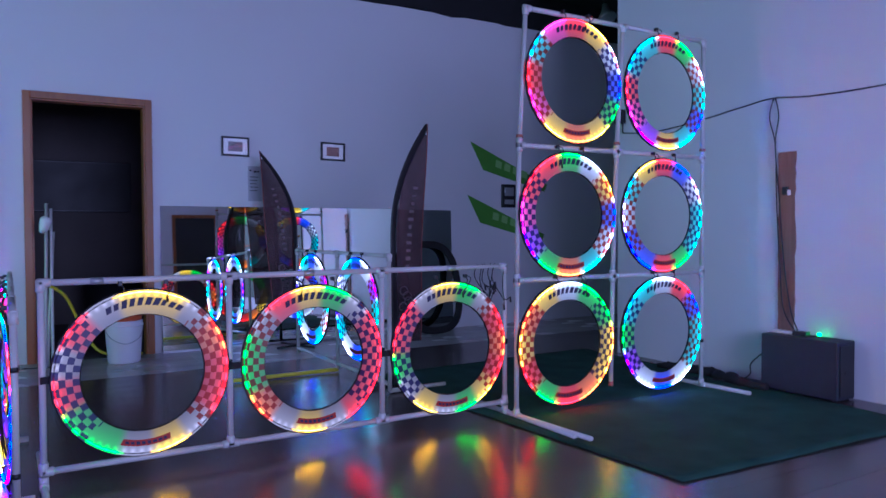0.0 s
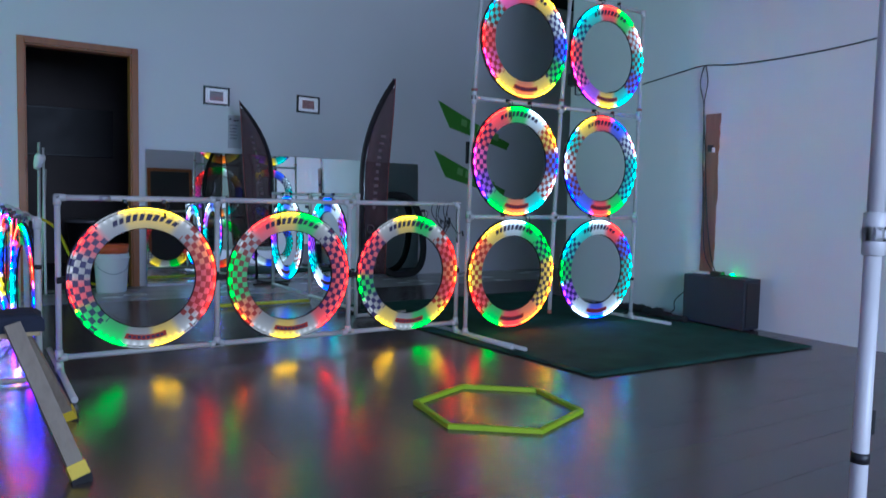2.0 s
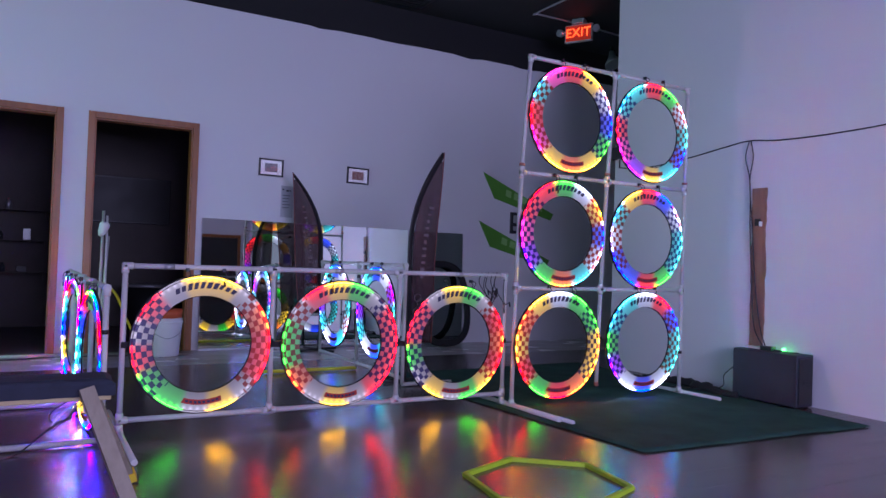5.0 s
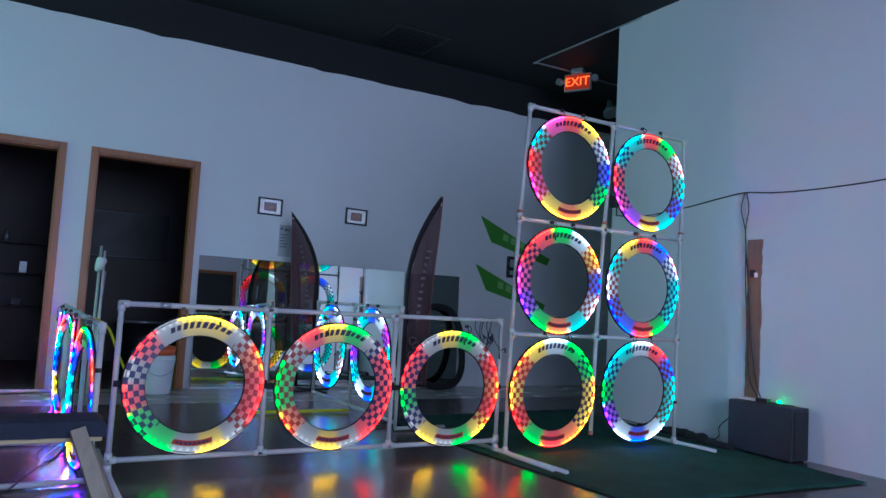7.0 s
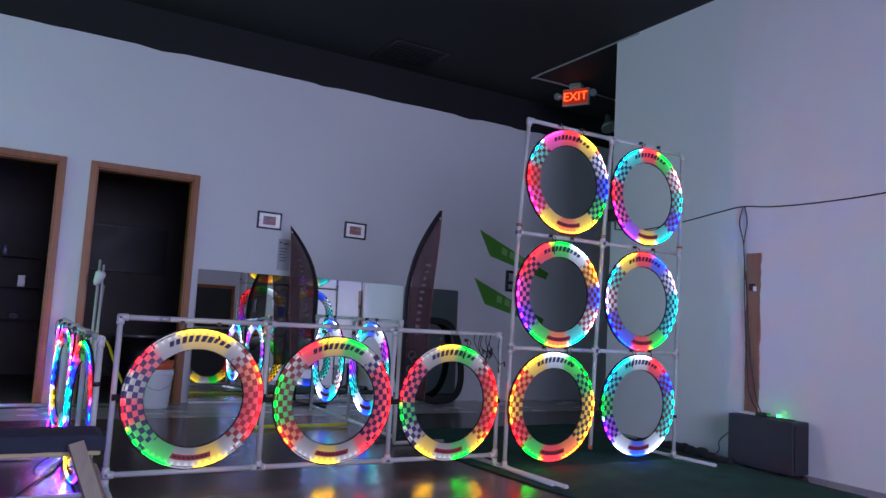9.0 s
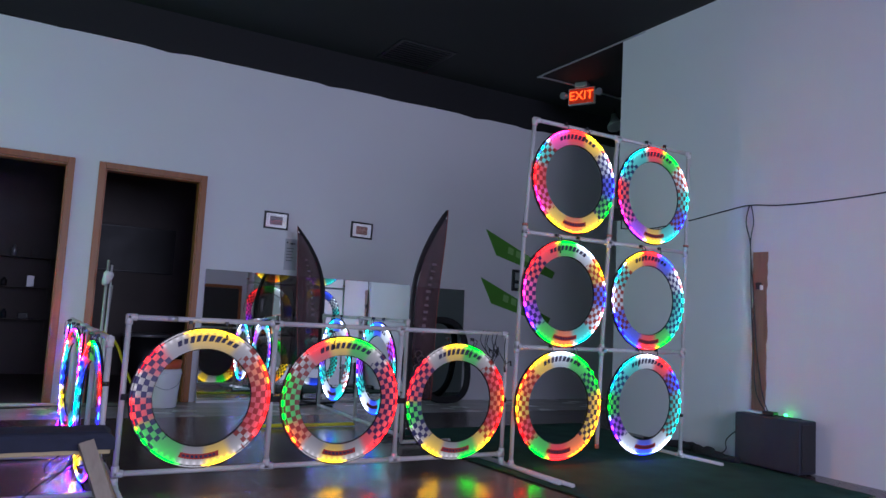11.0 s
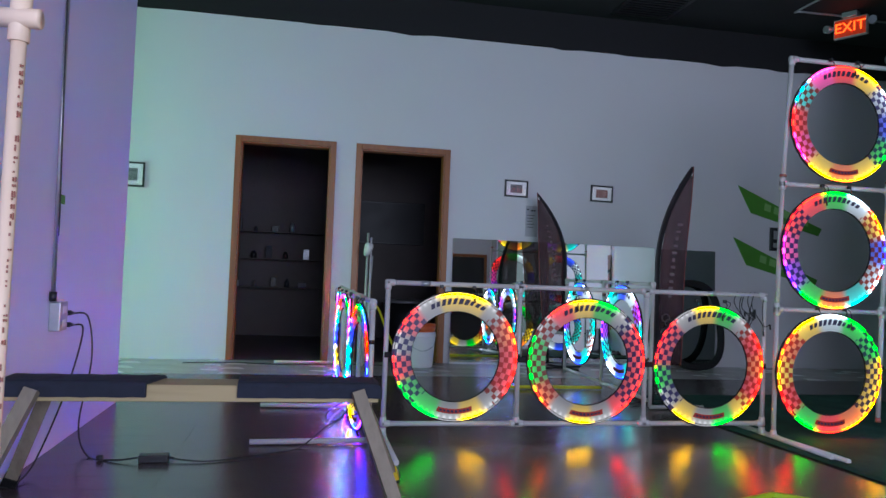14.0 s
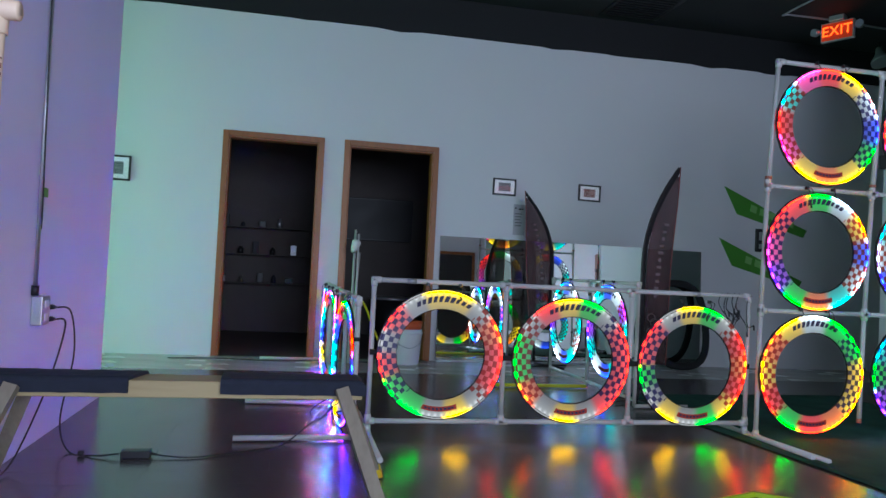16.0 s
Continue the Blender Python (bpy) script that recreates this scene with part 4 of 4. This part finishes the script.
add_tube(lead, bez([(-0.85, 2.672, 0.013), (-0.72, 2.65, 0.006), (-0.60, 2.69, 0.006), (-0.42, 2.79, 0.006), (-0.30, 2.9, 0.006), (-0.15, 3.0, 0.10), (0.0, 2.98, 0.16)], 10), 0.0035, 6)
solo("adapter_lead", lead, BLACK, "thin black lead from the adapter to the lit rings", "cable", group="power leads")
for k in range(3):
    bm = bmesh.new()
    add_tube(bm, bez([(-0.02, 3.05 + 0.1 * k, 0.20), (-0.10 - 0.03 * k, 3.0 + 0.08 * k, 0.13), (-0.16, 3.1, 0.05 + 0.02 * k), (-0.09, 3.16, 0.10), (-0.03, 3.2 + 0.1 * k, 0.17)], 8), 0.0035, 6)
    solo("ring_lead", bm, (BLACK, GREY, BLACK)[k], "loop of thin lead hanging from the lit rings", "cable", group="ring leads")
strip_lead = bmesh.new()
add_tube(strip_lead, bez([(-1.43 + 0.1, 6.05, 0.004), (-0.9, 6.10, 0.004), (-0.4, 6.0, 0.004), (-0.05, 6.1, 0.004), (0.5, 6.04, 0.004)], 10), 0.004, 6)
solo("floor_lead", strip_lead, BLACK, "thin lead lying along the floor by the wall", "cable", group="power leads")

stand = thing("pipe_stand", pose(-0.758, 0.430, 0.012), "white plastic pipe stand with red printing", "pipe stand", "pipe stands")
TR = 0.0108
pipe(stand, "post", (-0.006, 0, 0.001), (0.002, 0, 1.20), WARM_LIT_PVC, TR)
pipe(stand, "upper_post", (0.002, 0, 1.24), (0.010, 0, 2.05), WARM_LIT_PVC, TR)
pipe(stand, "arm", (-0.012, 0, 1.218), (-0.55, 0.02, 1.218), WARM_LIT_PVC, TR)
bm = bmesh.new()
add_tube(bm, [(-0.036, 0, 1.218), (0.031, -0.006, 1.218), (0.033, -0.006, 1.218), (0.032, -0.006, 1.218), (0.008, -0.004, 1.218)], [TR + 0.004, TR + 0.004, TR + 0.003, TR, TR - 0.001], 16)
add_tube(bm, [(0.001, 0, 1.183), (0.001, 0, 1.184), (0.003, 0, 1.252), (0.003, 0, 1.253)], [TR + 0.003, TR + 0.004, TR + 0.004, TR + 0.003], 16)
part("tee", bm, WARM_LIT_PVC, stand)
pipe(stand, "foot", (-0.006, -0.3, TR - 0.012), (-0.006, 0.3, TR - 0.012), WARM_LIT_PVC, TR)
rnd = random.Random(2)
z = 0.52
while z < 1.15:
    high = rnd.choice((0.004, 0.006, 0.008, 0.010))
    if rnd.random() < 0.86:
        bm = bmesh.new()
        # a printed character as small strokes across the pipe
        for k in range(rnd.choice((1, 2, 2))):
            add_box(bm, (-0.0022 + 0.0066 * z + 0.0045 + 0.0028 * k, -TR * 0.93 + 0.0012 * k, z), (0.0017, 0.0030, high * rnd.uniform(0.6, 1.0)))
        part("print_mark", bm, RED_PRINT, stand)
    z += high + rnd.choice((0.003, 0.004, 0.010))

stand2 = thing("pipe_stand", pose(1.03, -0.04, 0), "white plastic pipe stand with black tape bands", "pipe stand", "pipe stands")
pipe(stand2, "post", (0, 0, 0), (0, 0, 0.80))
pipe(stand2, "upper_post", (0, 0, 0.80), (0, 0, 1.65))
pipe(stand2, "arm", (0, 0, 0.815), (0.62, -0.25, 0.815))
pipe(stand2, "far_post", (0.62, -0.25, 0), (0.62, -0.25, 1.65))
pipe(stand2, "top_rail", (0, 0, 1.65), (0.62, -0.25, 1.65))
fitting(stand2, (0, 0, 0.815), [(0, 0, 1), (0, 0, -1), (0.93, -0.37, 0)])
for z in (0.31, 0.44):
    tape_band(stand2, (0, 0, z), "Z", 0.018)
part("tape_tab", B((0.010, 0.018, -0.012, -0.008, 0.48, 0.52)), TAPE, stand2)

# ---- right side ----
cab = thing("speaker_cabinet", pose(4.232, 2.54, 0, 0, 0, 0), "black cabinet on the floor against the white wall", "cabinet")
part("body", B((-0.095, 0.085, -0.235, 0.265, 0.008, 0.352), bevel=0.008), BOX_GREY, cab)
part("side_grille", B((-0.075, 0.065, -0.241, -0.2352, 0.03, 0.33), bevel=0.002), BLACK, cab)
for x in (-0.07, 0.06):
    for y in (-0.2, 0.23):
        part("foot", T(([(x, y, 0), (x, y, 0.0085)], 0.014), sides=10), RUBBER, cab)
part("handle", B((-0.03, 0.03, -0.244, -0.2415, 0.16, 0.18), bevel=0.001), BLACK, cab)
ctl = thing("led_controller", pose(4.235, 2.60, 0.352), "small black lamp controller with a green light", "controller")
part("case", B((-0.025, 0.025, -0.05, 0.04, 0.0, 0.028), bevel=0.003), BLACK, ctl)
part("lamp", T(([(0.060, -0.085, 0.0), (0.060, -0.085, 0.018)], 0.012), sides=10), glow("controller_lamp", (0.03, 1.0, 0.12), 14), ctl, "small green light")
part("lead", T((bez([(0, -0.05, 0.006), (0.02, -0.11, 0.005), (0.0, -0.17, 0.005), (0.03, -0.22, 0.005)], 6), 0.004), sides=5), BLACK, ctl)
part("wad", B((-0.01, 0.06, 0.05, 0.19, 0.0, 0.014), bevel=0.004), WHITE, ctl, "crumpled white paper")
bd = thing("bare_board", pose(RIGHT, 2.762, 0), "bare wooden board fixed to the white wall", "board")
bm = bmesh.new()
rnd = random.Random(11)
edge_a = [(-0.056 + rnd.uniform(-0.004, 0.004), 0.36 + 1.15 * i / 24) for i in range(25)]
edge_b = [(0.056 + rnd.uniform(-0.006, 0.008), 0.36 + 1.15 * i / 24) for i in range(25)]
add_prism(bm, edge_a + edge_b[::-1], -0.012, -0.001)
bmesh.ops.transform(bm, matrix=pose(0, 0, 0, 0, 0, -90), verts=bm.verts)
part("plank", bm, RAW_WOOD, bd)
part("switch", B((-0.034, -0.0125, -0.018, 0.018, 1.235, 1.285), bevel=0.003), BLACK, bd)
part("switch_tab", B((-0.036, -0.0125, -0.032, -0.0185, 1.23, 1.265), bevel=0.002), WHITE, bd)
w = bmesh.new()
add_tube(w, bez([(RIGHT - 0.008, 4.22, 1.80), (RIGHT - 0.008, 3.9, 1.77), (RIGHT - 0.008, 3.46, 1.80), (RIGHT - 0.008, 3.1, 1.845), (RIGHT - 0.010, 2.86, 1.868), (RIGHT - 0.008, 2.6, 1.842), (RIGHT - 0.008, 2.2, 1.835), (RIGHT - 0.008, 1.7, 1.858), (RIGHT - 0.008, 0.9, 1.95), (RIGHT - 0.008, -0.4, 2.05)], 10), 0.0048, 6)
solo("wall_cable", w, BLACK, "black cable strung along the white wall", "cable", group="wall cables")
for k, y in enumerate((2.86, 2.845)):
    w = bmesh.new()
    add_tube(w, bez([(RIGHT - 0.010, y, 1.865), (RIGHT - 0.02, y + 0.02 - 0.05 * k, 1.74), (RIGHT - 0.018, 2.84, 1.56), (RIGHT - 0.022, 2.825 - 0.02 * k, 1.2), (RIGHT - 0.022, 2.80 - 0.03 * k, 0.8), (RIGHT - 0.024, 2.77 - 0.05 * k, 0.5), (4.27, 2.66 - 0.02 * k, 0.372)], 10), 0.0042, 6)
    solo("drop_cable", w, BLACK, "black cable hanging down to the cabinet", "cable", group="wall cables")
w = bmesh.new()
add_tube(w, bez([(4.21, 2.81, 0.24), (4.17, 2.90, 0.14), (4.20, 2.93, 0.06), (4.16, 2.98, 0.02), (4.05, 3.02, 0.02), (3.95, 3.2, 0.02)], 8), 0.004, 6)
solo("floor_cable", w, BLACK, "black cable looping from the cabinet to the floor", "cable", group="wall cables")
jb = thing("junction_box", pose(RIGHT, 4.235, 1.93), "small black box on the wall's edge", "junction box")
part("case", B((-0.05, -0.001, -0.045, 0.045, -0.055, 0.055), bevel=0.004), BLACK, jb)
part("gland", T(([(-0.012, -0.02, -0.056), (-0.012, -0.02, -0.13)], 0.006), sides=6), BLACK, jb)


# ---- exit sign and ceiling ----
def text_mesh(text, size, depth, material, name):
    c = bpy.data.curves.new(name, "FONT")
    c.body, c.size, c.extrude, c.align_x, c.align_y = text, size, depth, "CENTER", "CENTER"
    tmp = bpy.data.objects.new(name, c)
    scene.collection.objects.link(tmp)
    me = bpy.data.meshes.new_from_object(tmp.evaluated_get(bpy.context.evaluated_depsgraph_get()))
    bpy.data.objects.remove(tmp)
    me.materials.clear()
    me.materials.append(material)
    return me


ex = thing("exit_sign", pose(4.84, 5.46, 3.447, 0, 0, -62), "lit red exit sign with two lamp heads, fixed under the ceiling", "exit sign")
part("housing", B((-0.155, 0.155, 0.0, 0.045, -0.095, 0.095), bevel=0.006), mat("exit_housing", (0.55, 0.50, 0.48), 0.5), ex)
face = glow("exit_face", (0.9, 0.05, 0.015), 0.16)
part("face", B((-0.145, 0.145, -0.003, -0.0005, -0.085, 0.085), bevel=0.001), face, ex, "dim red face")
word = new("lettering", text_mesh("EXIT", 0.140, 0.002, glow("exit_letters", (1.0, 0.10, 0.015), 2.4), "lettering"))
word.parent = ex
word.matrix_local = pose(0, -0.006, 0, 90, 0, 0)
tagged(word, "glowing red letters")
for x in (-1, 1):
    part("lamp_head", T(([(x * 0.156, 0.02, 0.02), (x * 0.20, 0.015, 0.022), (x * 0.215, -0.03, 0.02)], [0.015, 0.040, 0.038]), sides=12), GREY, ex)
part("canopy", B((-0.07, 0.07, -0.03, 0.06, 0.096, 0.150), bevel=0.006), GREY, ex)
solo("ceiling_conduit", T((bez([(4.33, 4.0, TOP - 0.012), (4.335, 4.8, TOP - 0.012), (4.335, 5.54, TOP - 0.012), (4.40, 5.57, TOP - 0.012), (4.86, 5.56, TOP - 0.012), (5.6, 5.60, TOP - 0.012)], 8), 0.010), sides=8), GREY, "thin grey conduit along the black ceiling", "conduit")

fl = thing("flood_lamp", pose(5.82, 6.0, 3.44, 0, 0, 0), "pale grey flood lamp below the black ceiling", "lamp")
bm = bmesh.new()
add_tube(bm, [(0.0, 0, 0.10), (0.0, -0.02, 0.02), (-0.02, -0.06, -0.06), (-0.02, -0.07, -0.08)], [0.03, 0.05, 0.10, 0.105], 16)
part("shade", bm, GREY, fl)
part("stem", T(([(0, 0, 0.10), (0, 0, TOP - 3.44 - 0.001)], 0.012), sides=8), BLACK, fl)

vent = thing("ceiling_vent", pose(2.95, 5.85, TOP), "black painted square vent in the ceiling", "vent")
part("frame", B((-0.31, 0.31, -0.31, -0.27, -0.014, -0.001), (-0.31, 0.31, 0.27, 0.31, -0.014, -0.001), (-0.31, -0.27, -0.27, 0.27, -0.014, -0.001), (0.27, 0.31, -0.27, 0.27, -0.014, -0.001)), BLACK, vent)
for k in range(9):
    part("slat", B((-0.27, 0.27, -0.245 + 0.06 * k, -0.22 + 0.06 * k, -0.012, -0.003)), BLACK, vent)

# ---- floor boards, last ----
rnd = random.Random(4)
PW, PL = 0.184, 1.22


def plank_mesh(length, width, material, name):
    bm = bmesh.new()
    add_box(bm, (length / 2, width / 2, -0.002), (length - 0.0009, width - 0.0009, 0.004))
    top = [e for e in bm.edges if all(v.co.z > -0.001 for v in e.verts)]
    bmesh.ops.bevel(bm, geom=top, offset=0.0005, segments=1, affect="EDGES")
    return mesh_of(name, bm, material)


full = plank_mesh(PL, PW, VINYL, "plank")
floor_ob = bpy.data.objects["floor"]
cut = {}
y = STRIP - PW * math.floor((STRIP - FRONT) / PW)
near = []
row_i = 0
while y < STRIP - 0.01:
    x = LEFT - rnd.choice((0.15, 0.4, 0.65, 0.9))
    while x < RIGHT - 0.01:
        a, b = max(x, LEFT), min(x + PL, RIGHT)
        key = round(b - a, 2)
        if key > 0.02:
            if abs(key - PL) < 0.01:
                me = full
            else:
                me = cut.setdefault(key, None) or plank_mesh(key, PW, VINYL, "plank")
                cut[key] = me
            near.append((a, y, me))
        x += PL
    y += PW
for a, y, me in near:
    p = new("plank", me)
    p.parent = floor_ob
    p.location = (a, y, 0)
# side passages and the lighter strip along the wall
tile = plank_mesh(0.9, 0.305, LAMINATE, "floor_tile")
for j in range(3):
    for i in range(15):
        p = new("floor_tile", tile)
        p.parent = floor_ob
        p.location = (WX0 + 0.9 * i, STRIP + 0.306 * j, -0.0005)
bm = bmesh.new()
for x0, x1, y0 in ((WX0, LEFT, LEFT_END), (RIGHT, WX1, RIGHT_END)):
    yy = y0
    while yy < STRIP - 0.01:
        w = min(PW, STRIP - yy)
        xx = x0
        while xx < x1 - 0.01:
            e = min(xx + PL, x1)
            add_box(bm, ((xx + e) / 2, yy + w / 2, -0.002), (e - xx - 0.0016, w - 0.0016, 0.004))
            xx += PL
        yy += w
tagged(part("passage_planks", bm, VINYL, floor_ob), kind="stuff")
# the floor there is darkened by colour too
solo("back_room_floor", B((-1.3, 1.5, BACK, BACK + 2.6, -0.009, -0.001)), ROOM_SHADE, "floor of the unlit rooms, shade put into its colour", "floor", "structure")
